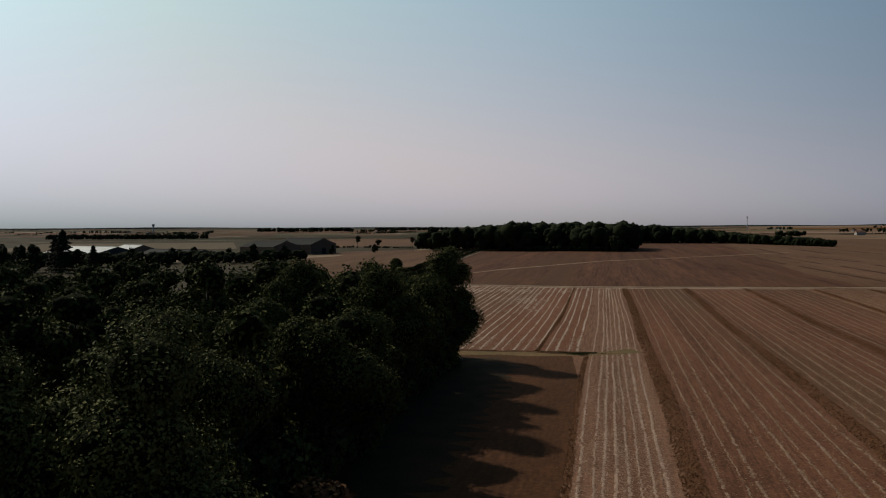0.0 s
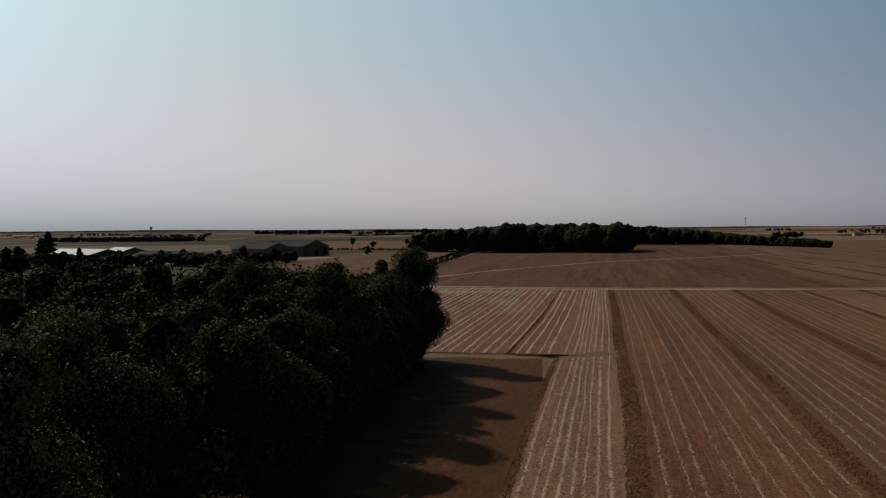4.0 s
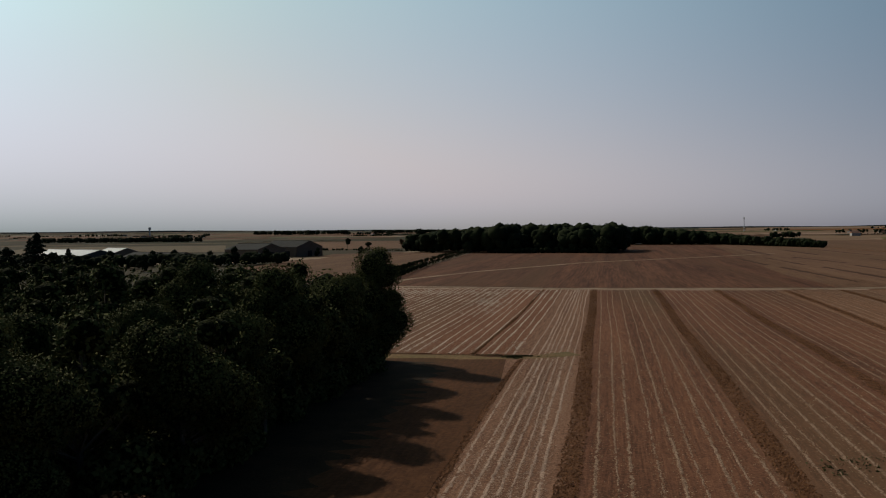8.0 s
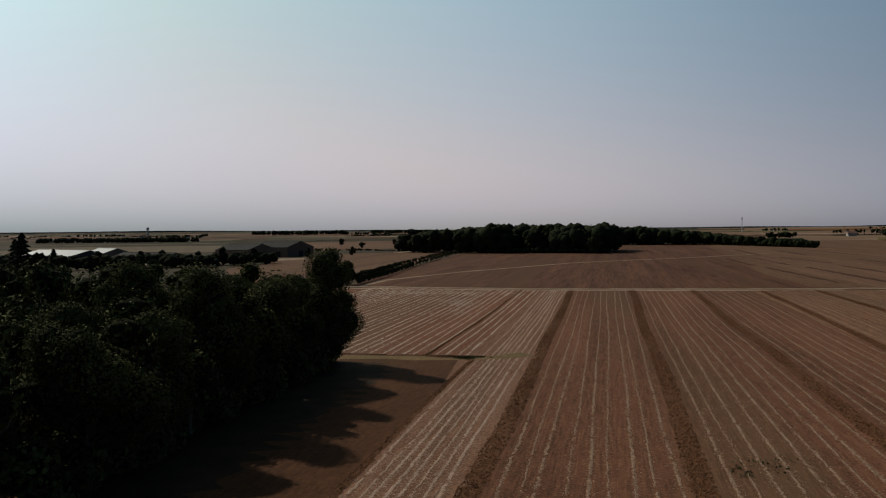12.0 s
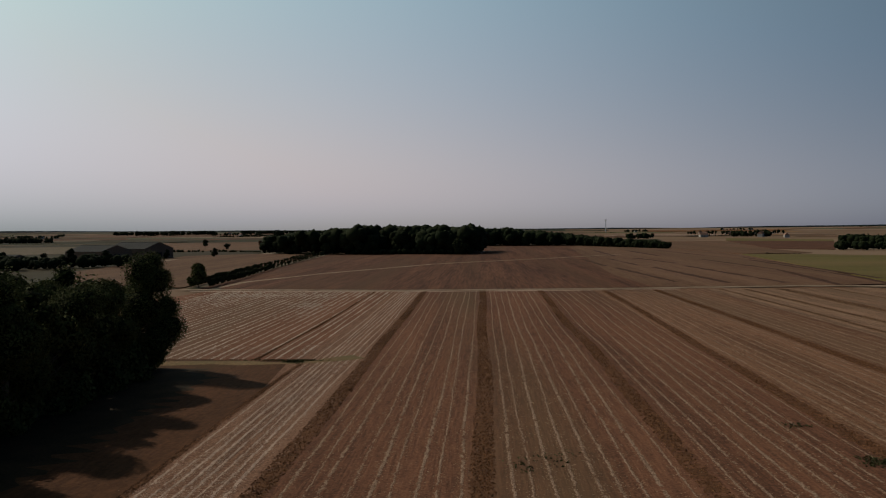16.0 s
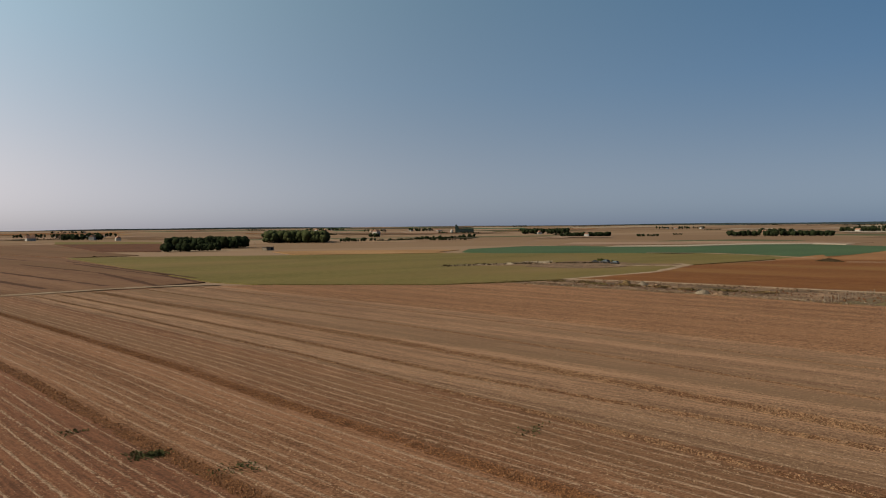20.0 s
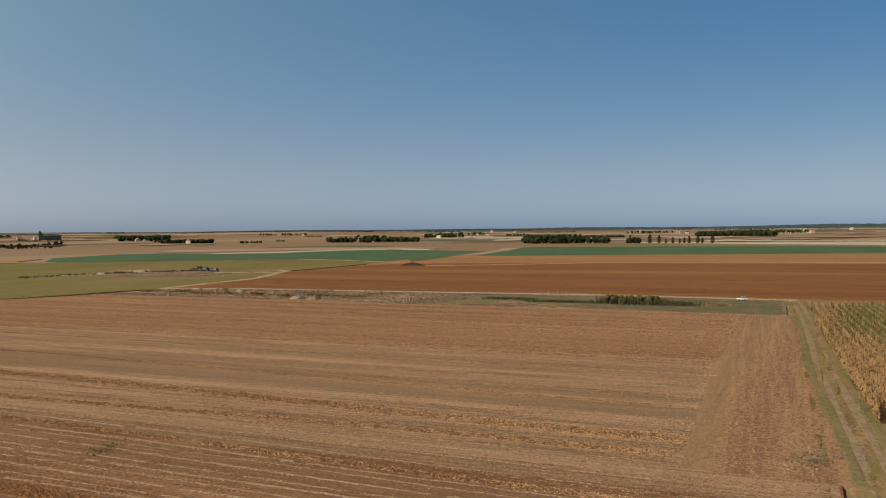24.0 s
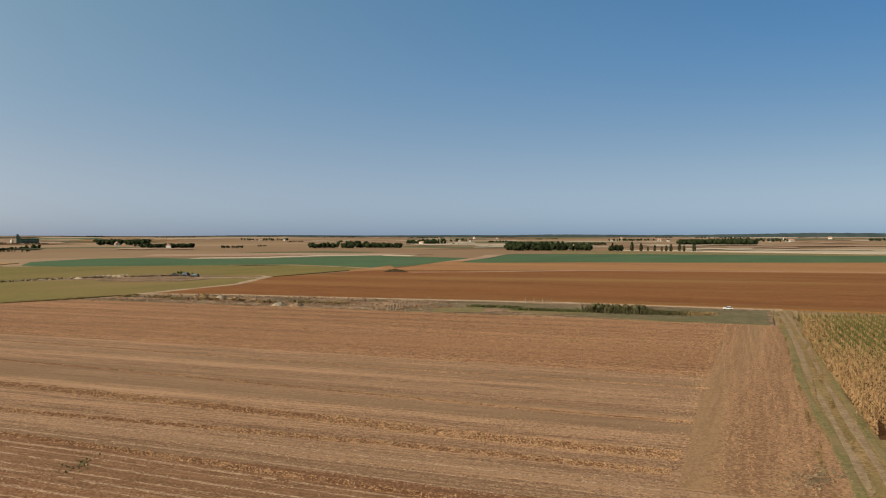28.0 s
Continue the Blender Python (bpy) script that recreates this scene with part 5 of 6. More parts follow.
heap(262, 172, 2.2, 1.6, 1.2, RUBBLE, "pale spoil heap by the gravel road", seed=3)
heap(262, 166.5, 2.0, 1.5, 0.9, ROUGH, "pale spoil heap by the gravel road", seed=4)
heap(261, 178, 1.8, 1.6, 1.6, VERGE, "overgrown spoil heap by the gravel road", seed=5)
heap(468, 205, 3.2, 8.0, 1.7, EARTH_AND_SHADE, "dark manure heap at the end of the red field", seed=6)
heap(362, 309, 2.2, 6.0, 1.0, RUBBLE, "pale heap of chalk rubble on the tip", seed=7)
heap(341, 312, 1.6, 3.0, 0.9, RUBBLE, "pale heap of chalk rubble on the tip", seed=8)
sheet("tip_ground", [(304, 330), (330, 330), (372, 318), (384, 286), (396, 246), (388, 240), (372, 262), (346, 290), (318, 318)], 0.08, ROUGH, "churned bare earth of the spoil tip", "waste ground")
rocks("rubble", [(309, 324), (324, 319), (340, 318), (366, 324), (380, 318)], 300, 1.0, 0.5, RUBBLE, "pale rubble along the spoil tip", 11)
rocks("rubble", [(308, 324), (330, 320), (352, 312), (370, 298), (382, 284)], 300, 1.6, 0.6, EARTH_AND_SHADE, "dark overgrown clods along the spoil tip", 12)
rocks("rubble", [(243, 205), (247, 170), (245, 120), (244, 90)], 260, 2.5, 0.22, RUBBLE, "pale stones on the waste strip", 13)
rocks("rubble", [(243, 212), (250, 190), (255, 150), (250, 110), (255, 85)], 300, 4.0, 0.28, ROUGH, "dry clods and weeds on the waste strip", 14)
rocks("rubble", [(225, 222), (241, 213), (242, 150), (241, 90), (239, 50), (238, 6)], 260, 0.4, 0.25, VERGE, "dark rough edge of the field", 15)
rocks("rubble", [(262, 214), (232, 222), (205, 238), (175, 272)], 120, 0.6, 0.3, VERGE, "dark rough edge of the field", 16)
rocks("rubble", [(244, 200), (256, 175), (250, 145), (262, 120), (250, 100), (262, 88)], 260, 4.5, 0.3, MULCH, "dark dry scrub and clods on the waste strip", 17)
rocks("rubble", [(266, 205), (272, 170), (274, 130), (272, 95)], 300, 2.5, 0.35, ROUGH, "brown clods beside the gravel road", 18)
rocks("rubble", [(109, 1.8), (111, 0.6), (113, -0.8), (114.5, -1.6)], 120, 0.9, 0.11, GRASS, "dark clods turned up at the end of the headland", 19)
rocks("rubble", [(106, 3.5), (110, 1.2), (113, -0.4)], 160, 1.2, 0.10, RUT, "pale stones turned up at the end of the headland", 20)
weed_patch(111, 0.6, 3.0, 1.6, 160, GRASS, 0.16, 0.08, "grey dry weeds at the end of the headland")
car(380, 281, 80, PAINT_DARK, "dark vehicle standing on the spoil tip", 1.3)
car(376, 272, 95, PAINT_DARK, "dark vehicle parked on the spoil tip", 1.1)
tip_bush = tree_meshes(61, 1.5, 1.2, 0.1, 8, 260, 0.36)
tb0 = tree("tip_bush", tip_bush, at(392, 291.5, 0, 0), "dark round bush on the spoil tip", "bush", "tip bushes")
for q, (bx, by, bs) in enumerate(((394.5, 294, 0.9), (396.5, 296.5, 1.05), (399, 299, 0.8), (401.5, 303, 0.9), (397, 290, 0.7))):
    copy_thing(tb0, at(bx, by, 0, 50 * q, bs))
sheet("waste_ground", [(327, 288), (360, 306), (388, 313), (405, 303), (393, 278), (384, 262), (372, 256), (353, 251), (338, 253), (329, 265)], 0.16, ROUGH, "bare brown earth of the spoil tip", "waste ground")
way("gravel_road", [(366, 264), (371, 256), (375, 246), (375, 238), (384, 236)], 4.0, 0.24, GRAVEL, "pale spur of road to the spoil tip", "road")
heap(384, 291, 1.6, 3.0, 1.6, DARK, "dark heap beside the vehicles on the tip", seed=9)


def reeds(x0, y0, x1, y1, width, h, n, material, label, seed):
    """A bed of upright bent blades."""
    r = np.random.default_rng(seed)
    t = r.random(n)
    x, y = x0 + (x1 - x0) * t + r.normal(0, width / 2.5, n), y0 + (y1 - y0) * t + r.normal(0, width / 3, n)
    hh = h * (0.5 + 0.35 * np.sin(t * 9 + seed) ** 2 + 0.2 * np.sin(t * 31) ** 2) * r.uniform(0.45, 1.1, n)
    a = r.uniform(0, 6.28, n)
    w = 0.09
    lean = r.uniform(0.1, 0.6, n)
    dx, dy = np.cos(a), np.sin(a)
    v = np.stack([np.c_[x - dy * w, y + dx * w, 0 * x], np.c_[x + dy * w, y - dx * w, 0 * x],
                  np.c_[x + dx * lean * 0.4 + dy * w, y + dy * lean * 0.4 - dx * w, hh * 0.65], np.c_[x + dx * lean, y + dy * lean, hh]], 1).reshape(-1, 3)
    v[:, 2] += 0.05
    q = np.arange(n)[:, None] * 4
    f = np.concatenate([q + (0, 1, 2), q + (0, 2, 3)])
    tagged(new("reed_bed", mesh_np("reed_bed", v, f, material)), label, "reeds", kind="stuff")



wood_mass("reed_bed", [(256, 50), (260, 50), (261, 36), (257, 35)], "tall dark-green reeds and bushes on the waste strip", 2.4, 46, 150, 0.42, REED, 91, 0.0, clumps=6)
reeds(258, 50, 258, 34, 5.0, 2.1, 1500, REED, "tall dark-green reeds on the waste strip", 1)
reeds(258, 36, 259, 26, 4.5, 0.95, 2200, REED, "green reeds on the waste strip", 2)
reeds(259, 27, 260, 20, 4, 0.8, 1500, VERGE, "dry tan reeds on the waste strip", 3)
reeds(262, 85, 263, 72, 3, 0.7, 1500, WEED, "low rank grass on the waste strip", 4)
reeds(256, 70, 257, 52, 3, 0.8, 1800, WEED, "low rank grass on the waste strip", 5)
for k in range(8):
    weed_patch(256 + 2 * math.sin(k * 2.1), 205 - k * 11, 2.5, 4, 160, VERGE, 0.5, 0.5, "dry tufted weeds on the waste strip")
for k in range(22):
    weed_patch(70 + k * 9.5, -4.2 + k * 0.19 + 3.3 * (k % 2), 6.0, 0.35, 200, VERGE, 0.13, 0.08, "green verge weeds along the farm track")


def fence(pts, label, height=1.3, gap=5.0):
    ob = thing("fence", Matrix.Identity(4), label, "fence")
    p = np.array(pts, float)
    for a, b in zip(p[:-1], p[1:]):
        n = max(1, int(np.linalg.norm(b - a) / gap))
        for k in range(n + 1):
            q = a + (b - a) * k / n
            part("post", mesh_np("post", *tube([(0, 0, -0.2), (0, 0, height), (0, 0, height + 0.03)], [0.09, 0.08, 0.02], 6), WOOD), ob, m=at(*q))
        for z in (0.5, 1.0):
            v, f = tube([(*a, z + 0.04), (*b, z + 0.04)], [0.03, 0.03], 4)
            part("wire", mesh_np("wire", v, f, BARK), ob)
    return ob


pole = thing("leaning_post", Matrix.LocRotScale((252, 4.6, 0), Euler((radians(9), 0, 0)), (1, 1, 1)), "dark leaning wooden post by the grass plot", "post")
part("shaft", mesh_np("shaft", *tube([(0, 0, -0.3), (0, 0, 2.9), (0, 0, 2.95)], [0.16, 0.13, 0.03], 7), BARK), pole)
fence([(241, 102), (252, 102.6), (263, 102.8), (273, 103)], "dark weathered fence across the waste strip", 1.5, 2.2)
fence([(279, 74), (279, 66)], "short post row by the gravel road", 1.6, 2.6)
sheet("grass_plot", [(243, 91), (256, 92), (260, 80), (247, 77)], 0.075, VERGE_GREEN, "green grassy patch on the waste strip", "grass")
sheet("grass_plot", [(254, 73), (262, 69), (262, 56), (253, 51), (246, 61)], 0.075, VERGE_GREEN, "green grassy patch on the waste strip", "grass")
sheet("rough_strip", [(243, 99), (272, 100), (278, 78), (277, 50), (264, 52), (262, 74), (258, 93), (243, 93)], 0.045, GRASS, "grey trodden ground behind the fence", "waste ground")


# ---- the maize field ----
def maize():
    r = np.random.default_rng(91)
    ang = radians(2.6)
    u = np.arange(-30, 165, 0.22)
    w = np.arange(-80, 12, 1.45)
    U, V = np.meshgrid(u, w)
    U, V = U.ravel() + r.normal(0, 0.06, U.size), V.ravel() + r.normal(0, 0.06, V.size)
    x, y = 130 + U * math.cos(ang) - V * math.sin(ang), -4 + U * math.sin(ang) + V * math.cos(ang)
    edge = np.interp(x, [116, 129, 282], [-5.0, -4.4, 0.3])
    keep = (x > 129) & (x < 257) & (y < edge) & (y > edge - 8 - 0.42 * (x - 125))
    x, y, edge = x[keep], y[keep], edge[keep]
    n = len(x)
    h = 2.2 * r.uniform(0.92, 1.06, n)
    vs, fs, ids = [], [], []
    deep = (edge - y) + 0.10 * (x - 129) + 2.5 * np.sin(x / 13 + y / 5)
    dry = deep < r.normal(12, 4.0, n)
    base = 0
    for k in range(5):
        a = r.normal(ang, 0.5, n) + math.pi * r.integers(0, 2, n)
        z0 = h * (0.12 + 0.17 * k)
        dx, dy = np.cos(a), np.sin(a)
        ln = (0.34, 0.34, 0.30, 0.24, 0.14)[k]
        tip = z0 + (0.28 if k < 4 else 0.55)
        wd = 0.075
        v = np.stack([np.c_[x - dy * wd, y + dx * wd, z0], np.c_[x + dy * wd, y - dx * wd, z0],
                      np.c_[x + dx * ln * 0.5, y + dy * ln * 0.5, tip], np.c_[x + dx * ln, y + dy * ln, tip - 0.22]], 1).reshape(-1, 3)
        q = base + np.arange(n)[:, None] * 4
        vs.append(v), fs.append(np.concatenate([q + (0, 1, 2), q + (1, 3, 2)]))
        leafy = ~dry & ((k < 4) | (r.random(n) < 0.55))
        ids.append(np.concatenate([leafy, leafy]).astype(int))
        base += 4 * n
    stem = np.stack([np.c_[x - 0.03, y, 0 * x], np.c_[x + 0.03, y, 0 * x], np.c_[x, y, h]], 1).reshape(-1, 3)
    vs.append(stem), fs.append(base + np.arange(3 * n).reshape(-1, 3)), ids.append((~dry).astype(int))
    ob = new("maize", mesh_np("maize", np.concatenate(vs), np.concatenate(fs), CORN_DRY, CORN_GREEN, idx=np.concatenate(ids)))
    tagged(ob, "ripening maize, golden at the edge and green inside", "maize", kind="stuff")


maize()


# ---- far landmarks ----
def base_z(x, y):
    return float(rise(x, y))


def farmhouse(x, y, turn, l, w, h, label, wall=PLASTER, roof=TILE):
    ob = thing("house", at(x, y, base_z(x, y), turn), label, "house")
    part("wall", boxes((-l / 2, -w / 2, -0.3, l / 2, w / 2, h)), ob, material=wall)
    bm = bmesh.new()
    v = [bm.verts.new(q) for q in ((-l / 2 - 0.3, -w / 2 - 0.3, h + 0.01), (l / 2 + 0.3, -w / 2 - 0.3, h + 0.01), (l / 2 + 0.3, w / 2 + 0.3, h + 0.01), (-l / 2 - 0.3, w / 2 + 0.3, h + 0.01), (-l / 2 - 0.3, 0, h + w * 0.42), (l / 2 + 0.3, 0, h + w * 0.42))]
    for q in ((0, 1, 5, 4), (2, 3, 4, 5), (0, 4, 3), (1, 2, 5), (3, 2, 1, 0)):
        bm.faces.new([v[i] for i in q])
    part("roof", bm, ob, material=roof)
    part("chimney", boxes((l * 0.3, -0.4, h + w * 0.2, l * 0.3 + 0.8, 0.4, h + w * 0.42 + 1.2)), ob, material=TILE)
    for k in range(3):
        px = -l / 2 + l * (k + 0.5) / 3
        part("window", boxes((px - 0.6, -w / 2 - 0.05, 1.0, px + 0.6, -w / 2 - 0.01, 2.3)), ob, material=GLASS)
    return ob


def mast(x, y, top, label):
    ob = thing("radio_mast", at(x, y, base_z(x, y)), label, "mast")
    h = top - base_z(x, y)
    for k in range(3):
        a = 2 * math.pi * k / 3
        v, f = tube([(1.6 * math.cos(a), 1.6 * math.sin(a), -0.5), (0.7 * math.cos(a), 0.7 * math.sin(a), h)], [0.35, 0.3], 5)
        part("leg", mesh_np("leg", v, f, STEEL), ob)
    pieces = []
    for i in range(9):
        z0, z1 = h * i / 9, h * (i + 1) / 9
        for k in range(3):
            a, b = 2 * math.pi * k / 3, 2 * math.pi * (k + 1) / 3
            r0, r1 = 1.6 - 0.9 * i / 9, 1.6 - 0.9 * (i + 1) / 9
            pieces.append(tube([(r0 * math.cos(a), r0 * math.sin(a), z0), (r1 * math.cos(b), r1 * math.sin(b), z1)], [0.12, 0.12], 4))
    part("bracing", mesh_np("bracing", *joined(pieces), STEEL), ob)
    for k in range(3):
        a = 2 * math.pi * k / 3 + 0.5
        part("antenna", boxes((2.0 * math.cos(a) - 0.4, 2.0 * math.sin(a) - 0.4, h - 6, 2.0 * math.cos(a) + 0.4, 2.0 * math.sin(a) + 0.4, h + 0.8), bevel=0.1), ob, material=CONCRETE)
    return ob


mast(406, 2600, 46, "slender lattice radio mast on the plain")
wt = thing("water_tower", at(-1393, 2400, base_z(-1393, 2400)), "concrete water tower with a wide round tank", "water tower")
part("stem", mesh_np("stem", *tube([(0, 0, -1), (0, 0, 2), (0, 0, 21)], [3.0, 2.4, 2.2], 14), CONCRETE, smooth=True), wt)
part("tank", mesh_np("tank", *tube([(0, 0, 19), (0, 0, 21), (0, 0, 27), (0, 0, 27.5), (0, 0, 28)], [2.2, 3.9, 4.3, 3.8, 0.3], 18), CONCRETE, smooth=True), wt)

sx, sy = 1560, 1690
silo = thing("grain_silo", at(sx, sy, base_z(sx, sy), 46, 1.1), "dark green grain store with a tall elevator tower", "silo")
part("store", boxes((-12, -18, -1, 12, 18, 9.5), bevel=0.3), silo, material=SILO_GREEN)
part("roof", boxes((-12.5, -18.5, 9.6, 12.5, 18.5, 10.4), bevel=0.2), silo, material=ROOF_GREY)
bm = bmesh.new()
prof = [(18.6, -1), (27, -1), (27, 19), (24, 20.5), (18.6, 12.5)]
a = [bm.verts.new((-5, q, z)) for q, z in prof]
b = [bm.verts.new((5, q, z)) for q, z in prof]
bm.faces.new(a), bm.faces.new(b[::-1])
for q in range(5):
    bm.faces.new((a[q], b[q], b[(q + 1) % 5], a[(q + 1) % 5]))
bmesh.ops.recalc_face_normals(bm, faces=list(bm.faces))
part("elevator", bm, silo, "tall tower with a slanting roof", material=SILO_GREEN)
part("hopper", mesh_np("hopper", *tube([(0, 36, -1), (0, 36, 6), (0, 36, 9)], [3, 3, 0.3], 12), PLASTER, smooth=True), silo)
for q in range(4):
    part("door", boxes((-12.3, -14 + q * 8, 0, -12.05, -10 + q * 8, 5)), silo, "dark loading door", material=DARK)
hut = thing("field_hut", at(409, 690, 0.05, 20), "small dark field hut beside a pole", "hut")
part("wall", boxes((-5, -2.5, -0.3, 5, 2.5, 2.6)), hut, material=WOOD)
part("roof", boxes((-5.4, -2.9, 2.62, 5.4, 2.9, 2.85), bevel=0.05), hut, material=ROOF_GREY)
part("door", boxes((1, -2.62, 0, 3, -2.52, 2.1)), hut, "dark doorway", material=DARK)
pole = thing("utility_pole", at(398, 694, 0), "thin wooden utility pole by the hut", "pole")
part("post", mesh_np("post", *tube([(0, 0, -0.3), (0, 0, 7)], [0.16, 0.11], 6), WOOD), pole)
part("crossarm", boxes((-0.9, -0.06, 6.5, 0.9, 0.06, 6.65)), pole, material=WOOD)


# ---- groves, villages and fields in the distance ----
def poplar(seed, h, rad, n):
    """A narrow upright crown on a thin trunk."""
    r = np.random.default_rng(seed)
    wood = mesh_np("trunk", *tube([(0, 0, -0.5), (0, 0, h * 0.5), (0, 0, h * 0.95)], [0.35, 0.25, 0.05], 5), BARK, smooth=True)
    z = h * (0.08 + 0.92 * r.random(n))
    shape = rad * np.sin(np.clip((z / h) ** 0.7, 0, 1) * math.pi) ** 0.6 + 0.1
    a = r.uniform(0, 6.28, n)
    q = shape * r.uniform(0.5, 1.05, n)
    c = np.c_[q * np.cos(a), q * np.sin(a), z]
    return wood, mesh_np("crown", *leaves(c, np.c_[np.cos(a), np.sin(a), 0.5 + 0 * a], 0.9, r, 0.2, 1.5), LEAF_FAR)


pop = poplar(81, 16, 2.3, 420)
p0 = None
for x, y, s in [(1194, 213, 0.75), (1195, 205, 0.62), (1198, 187, 1.1), (1200, 175, 0.95), (1201, 166, 0.55), (1202, 157, 0.75), (1204, 148, 0.6), (1204, 142, 0.7), (1205, 136, 0.85), (1206, 125, 0.9), (1207, 119, 0.7), (1208, 106, 1.0)]:
    if p0 is None:
        p0 = tree("poplar_tree", pop, at(x, y, -0.3, 0, s * 1.2, s), "dark upright poplar in a row", group="poplar row")
    else:
        copy_thing(p0, at(x, y, -0.3, x * 7, s * 1.2, s))

wood_mass("grove", [(1178, 362), (1195, 300), (1206, 246), (1230, 250), (1222, 310), (1205, 372)], "dark farm trees beyond the green field", 11, 110, 50, 1.6, seed=21)
for x, y in ((1190, 312), (1194, 306), (1197, 290), (1199, 284)):
    copy_thing(p0, at(x, y, -0.3, x, 1.7, 1.15))
wood_mass("grove", [(1281, 742), (1300, 708), (1354, 600), (1372, 612), (1320, 716), (1296, 756)], "long dark grove on the plain", 10, 150, 40, 1.7, seed=22)
wood_mass("grove", [(1156, 996), (1212, 930), (1222, 938), (1166, 1004)], "dark farm grove on the plain", 9, 70, 40, 1.5, seed=23)
wood_mass("grove", [(1398, 1324), (1467, 1250), (1490, 1262), (1420, 1340)], "dark clump of trees on the plain", 13, 60, 36, 2.0, seed=24)
wood_mass("grove", [(1239, 893), (1262, 862), (1266, 866), (1243, 897)], "small bushes on the plain", 5, 24, 30, 1.0, seed=25)
wood_mass("grove", [(1922, 202), (1930, 120), (1932, 42), (1975, 42), (1975, 205)], "dark block of woodland on the plain", 13, 260, 30, 2.4, seed=26)
wood_mass("grove", [(1858, 819), (1887, 750), (1910, 760), (1880, 830)], "dark clump of trees on the plain", 11, 60, 30, 2.0, seed=27)
wood_mass("grove", [(1650, 512), (1680, 420), (1700, 425), (1672, 520)], "dark clump of trees on the plain", 10, 80, 30, 1.8, seed=28)
ridge("grove", [(690, 985), (760, 1010), (830, 1020), (920, 1060), (1010, 1110), (1080, 1150)], "long low scrub on the plain", 26, height=7, n=150, per=40, size=1.4, seed=29)
ridge("hedge", [(235, 636), (263, 633)], "low dark hedge by the green crop", 3, height=1.6, n=40, per=24, size=0.8, seed=46)
wood_mass("grove", [(829, 966), (872, 930), (876, 936), (834, 972)], "low dark scrub in a dip", 3, 40, 24, 1.0, seed=30)
wood_mass("grove", [(280, 1485), (324, 1477), (326, 1495), (282, 1503)], "small dark grove on the plain", 11, 26, 30, 1.8, seed=31)
wood_mass("grove", [(507, 1637), (571, 1617), (575, 1635), (512, 1655)], "dark trees round a farm", 11, 36, 30, 1.8, seed=32)
wood_mass("grove", [(-1037, 1405), (-900, 1440), (-748, 1469), (-752, 1500), (-905, 1475), (-1045, 1440)], "dark wood round a village", 11, 200, 34, 2.0, seed=33)
wood_mass("grove", [(-1119, 2566), (-827, 2676), (-830, 2700), (-1125, 2590)], "far dark wood on the plain", 15, 120, 24, 3.0, seed=34)
wood_mass("grove", [(-811, 2889), (-536, 2954), (-540, 2980), (-815, 2915)], "far dark wood on the plain", 13, 120, 24, 3.0, seed=35)

sheet("field_edge", [(1195, 299), (1147, 103), (1079, -94), (1078, -320), (1040, -320), (1000, -86), (1012, 90), (1035, 258)], 0.14, VERGE_GREEN, "olive rough grass behind the green crop", "field edge")
wood_mass("grove", [(1198, 219), (1206, 219), (1207, 202), (1199, 202)], "dark rounded trees at the end of the poplar row", 9.5, 14, 60, 1.2, seed=36)
sheet("field", [(1242, 228), (1211, 72), (1108, -97), (1090, -330), (1290, -340), (1270, 54), (1300, 220)], 0.10, CREAM, "bleached pale stubble field")
sheet("field", [(791, 654), (931, 546), (935, 400), (920, 367), (850, 440), (764, 514), (690, 590)], 0.10, PALE, "tan stubble strip beyond the green crop")
sheet("field", [(376, 1235), (484, 1120), (327, 734), (287, 769)], 0.06, PLOUGH, "dark brown ploughed strip near the grove")
sheet("field", [(454, 1500), (548, 1277), (486, 1124), (380, 1238)], 0.07, GREEN, "thin yellow-green crop strip")
sheet("field", [(230, 1180), (372, 1240), (284, 766), (273, 644), (255, 636), (218, 634), (202, 800)], 0.05, FURROW, "pinkish tan stubble beside the wood")
sheet("field", [(352, 543), (450, 488), (464, 514), (510, 541), (500, 568), (430, 625), (385, 640)], 0.05, GOLDEN, "golden stubble field behind the green crop")
sheet("field", [(-773, 1041), (-529, 1131), (-356, 771), (-470, 690), (-572, 689)], 0.05, GRASS, "dull green field beyond the farm")
sheet("field", [(-549, 1396), (-341, 1462), (-200, 879), (-306, 793)], 0.08, FURROW, "brown stubble field beyond the farm")

for x, y, turn, l, w, h, lab in [(1188, 962, 20, 12, 8, 5, "white farmhouse among trees"), (1425, 1299, 60, 24, 9, 4, "white farm building on the plain"), (1296, 322, 80, 14, 9, 5, "farmhouse behind tall trees"),
                                 (1301, 292, 75, 12, 8, 5, "pale farmhouse behind tall trees"), (2992, 506, 30, 13, 8, 4.5, "far white village building"), (3230, -172, 70, 13, 8, 4.5, "far white village building"),
                                 (3035, -25, 60, 13, 8, 4.5, "far white village building"), (2889, 929, 10, 13, 8, 4.5, "far white village building"), (3051, 1072, 40, 13, 8, 4.5, "far white village building"),
                                 (455, 1651, 10, 16, 9, 5, "pale house beside farm trees"), (556, 1622, 50, 16, 10, 6, "white house by farm trees"), (564, 1514, 80, 12, 8, 5, "small white house on the plain"),
                                 (1151, 1541, 20, 14, 12, 9, "tall pale farm building"), (-817, 1488, 30, 26, 11, 5, "village house beside the wood"), (-799, 1500, 70, 22, 10, 5, "village house beside the wood"),
                                 (-849, 2878, 30, 13, 8, 4.5, "far white village building"), (-758, 3007, 80, 13, 8, 4.5, "far white village building"), (-1135, 3205, 40, 13, 8, 4.5, "far white village building")]:
    farmhouse(x, y, turn, l, w, h, lab)


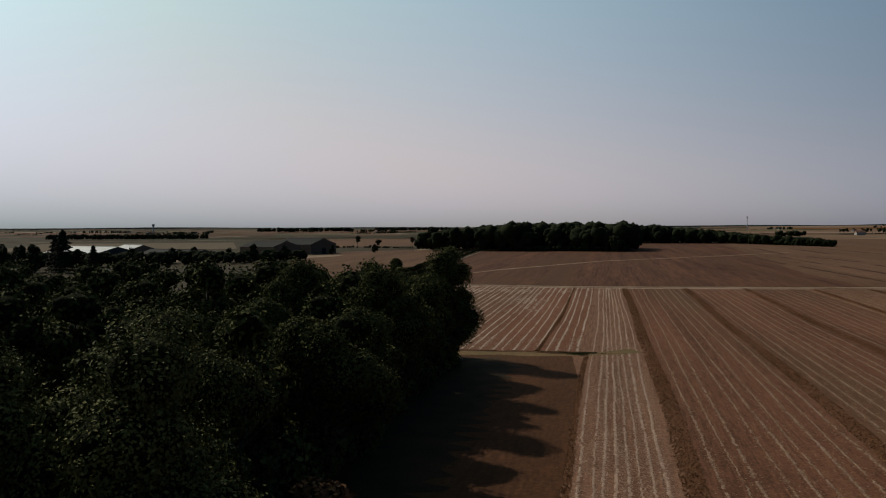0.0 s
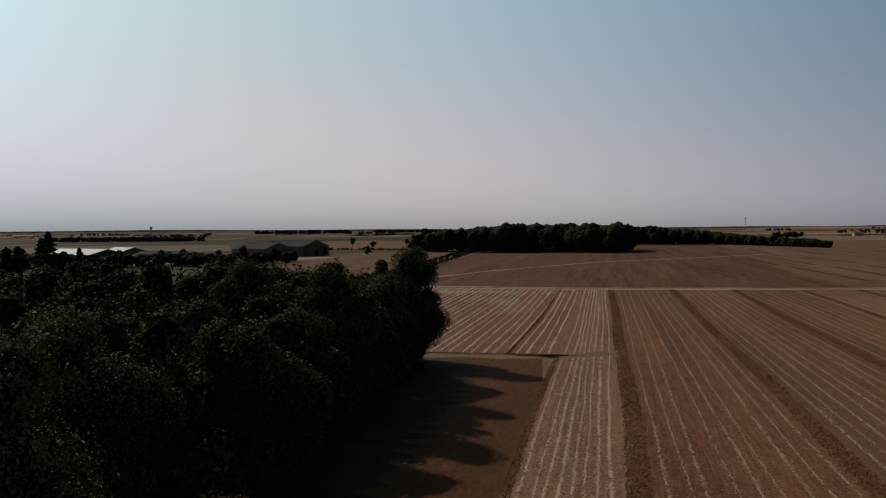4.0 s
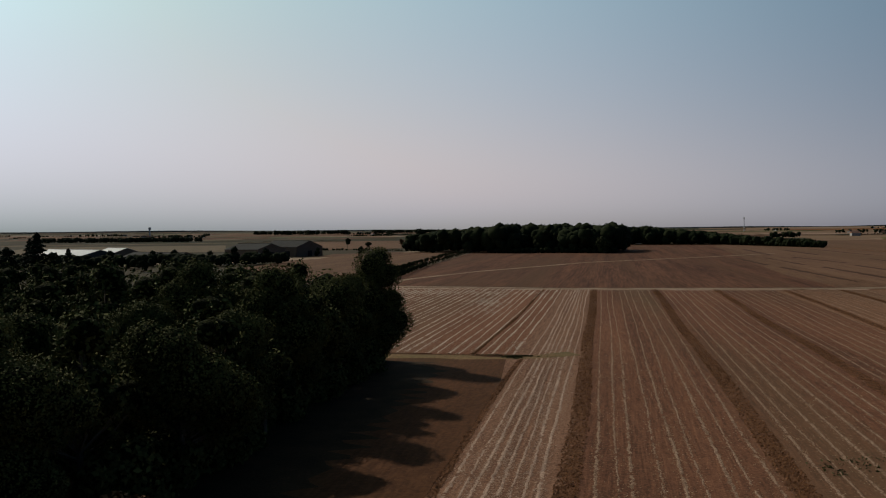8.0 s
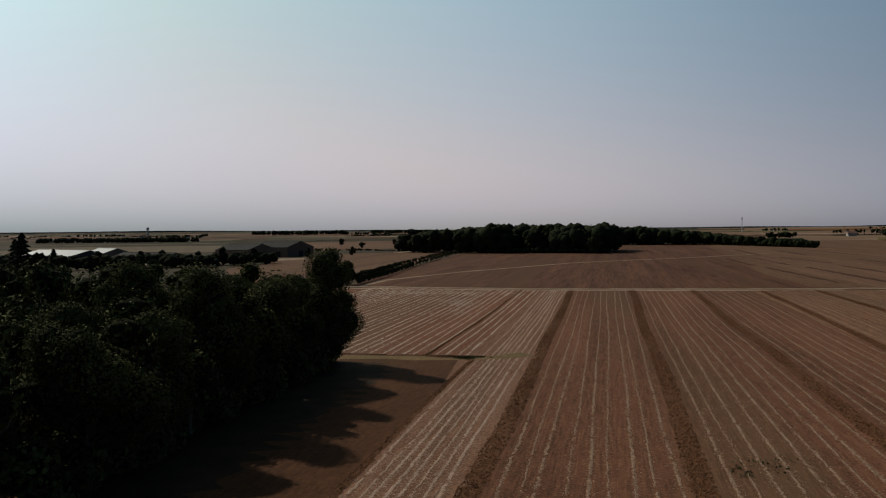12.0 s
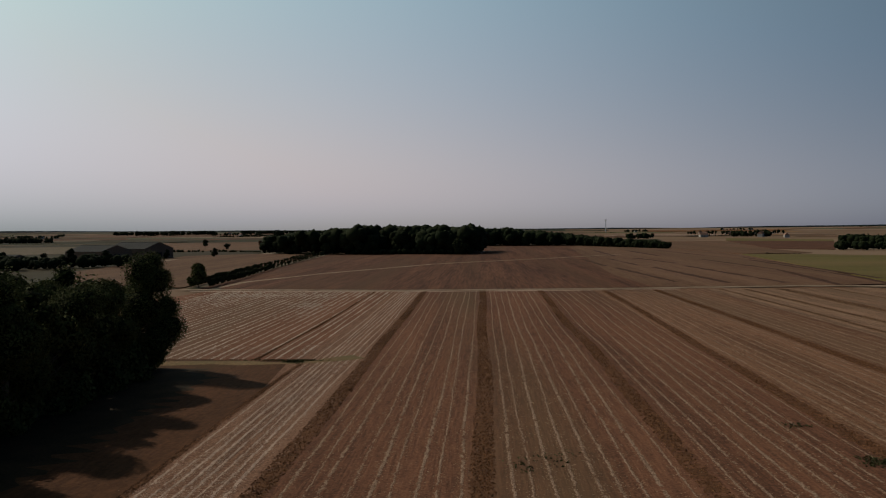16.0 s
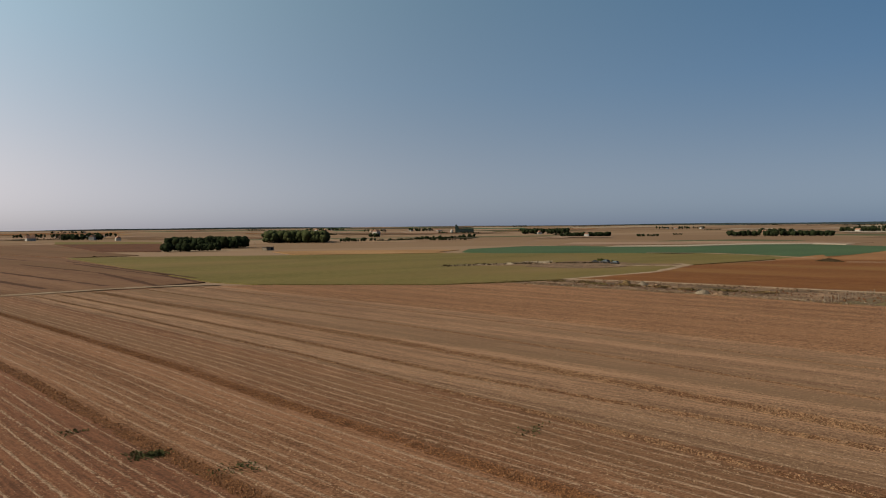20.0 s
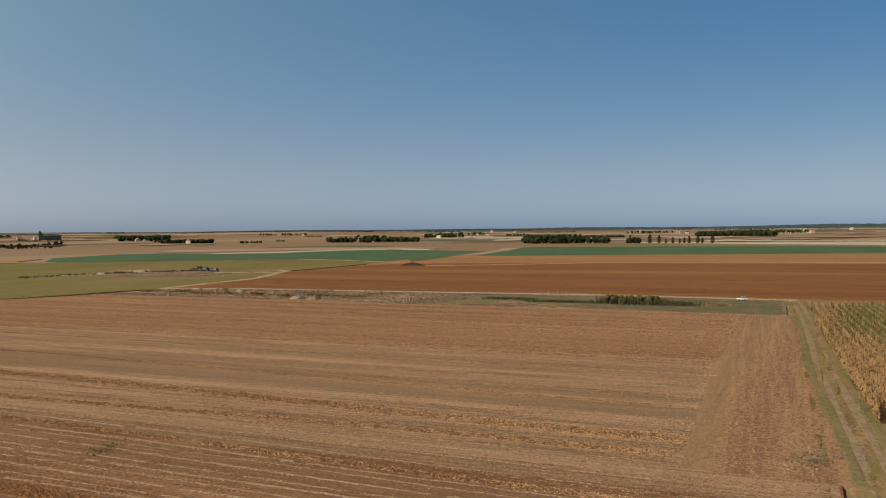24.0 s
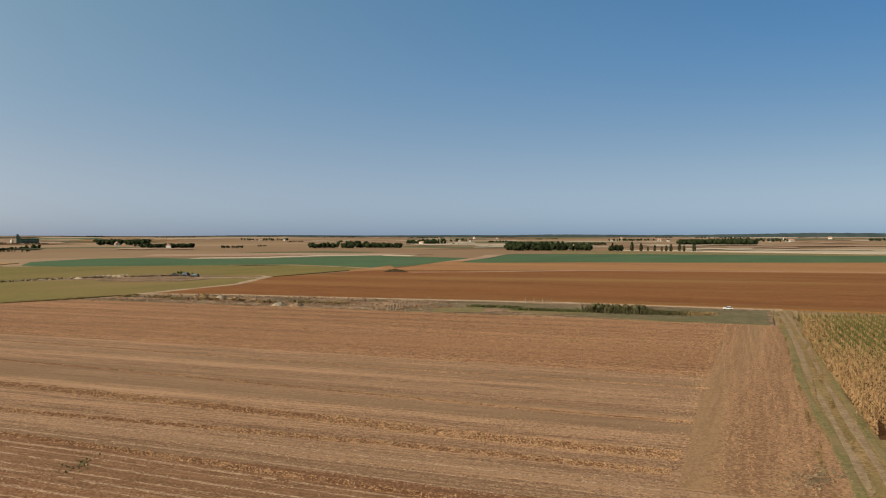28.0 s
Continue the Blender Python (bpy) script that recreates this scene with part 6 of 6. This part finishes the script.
def far_field(a0, a1, r0, r1, material, label):
    """A wide sweep of distant fields lying on the gentle rise."""
    na, nr = 40, 14
    v, f = [], []
    for i in range(nr + 1):
        d = r0 + (r1 - r0) * i / nr
        for k in range(na + 1):
            t = radians(a0 + (a1 - a0) * k / na)
            x, y = d * math.sin(t), d * math.cos(t)
            v.append((x, y, float(rise(x, y)) + 0.5))
    for i in range(nr):
        for k in range(na):
            a, b = i * (na + 1) + k, (i + 1) * (na + 1) + k
            f.append((a, a + 1, b + 1, b))
    tagged(new("field", mesh_np("field", v, f, material, smooth=True)), label, "field", kind="structure")


far_field(-62, 2, 1520, 2100, DULL, "dull brown fields in the distance")
far_field(-62, -8, 2350, 3000, FURROW_DIM, "brown fields in the distance")
far_field(-62, 6, 3300, 4880, DULL, "dull fields along the horizon")


def far_patch(a, w, d0, d1, skew, k, material, label):
    """A distant field lying on the land between two distances, seen as a thin band."""
    na, nr = 10, 4
    v, f = [], []
    for i in range(nr + 1):
        for j in range(na + 1):
            t = radians(a - w + 2 * w * j / na + skew * i / nr)
            d = d0 + (d1 - d0) * i / nr + 0.02 * d0 * math.sin(j * 0.9 + k)
            x, y = d * math.sin(t), d * math.cos(t)
            v.append((x, y, float(rise(x, y)) + 0.55 + 0.006 * k))
    for i in range(nr):
        for j in range(na):
            q, b = i * (na + 1) + j, (i + 1) * (na + 1) + j
            f.append((q, q + 1, b + 1, b))
    tagged(new("field", mesh_np("field", v, f, material, smooth=True)), label, "field", kind="structure")


r = np.random.default_rng(301)
EAST = [(PALE, "pale stubble field in the distance"), (ORANGE, "orange stubble field in the distance"), (FURROW, "brown stubble field in the distance"), (PALE, "pale stubble field in the distance"), (PALE, "pale stubble field in the distance"),
        (GOLDEN, "golden stubble field in the distance"), (DEEP, "green crop field in the distance"), (DULL, "dull fallow field in the distance"), (RED, "bare red earth field in the distance")]
WEST = [(DULL, "dull fallow field in the distance"), (FURROW_DIM, "brown half-turned field in the distance"), (GRASS, "dull grass field in the distance"), (PLOUGH, "dark ploughed field in the distance"), (DULL, "dull fallow field in the distance")]
for k in range(150):
    a = r.uniform(-46, 104)
    d0 = (1560 if a < 40 else 1340) * (3.1 ** r.random())
    some = WEST if a < 8 else EAST if a < 55 else [EAST[0], EAST[3], (CREAM, "bleached field in the distance"), (CREAM, "bleached field in the distance")]
    m, label = some[r.integers(0, len(some))]
    far_patch(a, r.uniform(0.8, 5.0), d0, d0 * r.uniform(1.03, 1.13), r.uniform(-1.5, 1.5), k, m, label)


# ---- hamlets on the plain ----
def hamlet(x, y, houses, trees, spread, seed):
    q = np.random.default_rng(seed)
    for k in range(houses):
        farmhouse(x + q.normal(0, spread), y + q.normal(0, spread), q.uniform(0, 180), q.uniform(8, 14), q.uniform(6, 8.5), q.uniform(3, 4.5), "far pale-walled hamlet house among trees", PLASTER if q.random() < 0.7 else WALL_TAN, TILE if q.random() < 0.6 else ROOF_GREY)
    u = spread * 1.7
    wood_mass("grove", [(x - u, y - u * 0.5), (x, y - u), (x + u, y - u * 0.3), (x + u * 0.8, y + u * 0.6), (x - u * 0.6, y + u)], "dark trees round a far hamlet", q.uniform(8, 12), trees, 24, 1.6, seed=seed, clumps=3)


for k, (x, y, n, tr) in enumerate([(563, 2070, 2, 16), (625, 2005, 3, 40), (713, 2045, 2, 18), (515, 2700, 1, 26), (1588, 2134, 2, 10), (1716, 2070, 3, 16), (1772, 1650, 2, 34), (1880, 1640, 2, 44), (1680, 868, 2, 30), (1860, 760, 2, 40),
                                   (2320, 900, 4, 30), (2600, 400, 4, 36), (2500, 40, 5, 30), (2700, -300, 4, 30), (2300, 1500, 3, 30), (1700, 2600, 3, 30), (900, 2900, 3, 24), (-1500, 2300, 3, 30), (-700, 2500, 3, 30), (-1100, 2050, 4, 40), (-420, 2700, 3, 24)]):
    hamlet(x, y, n, tr, 24 if k < 10 else 45, 900 + k)
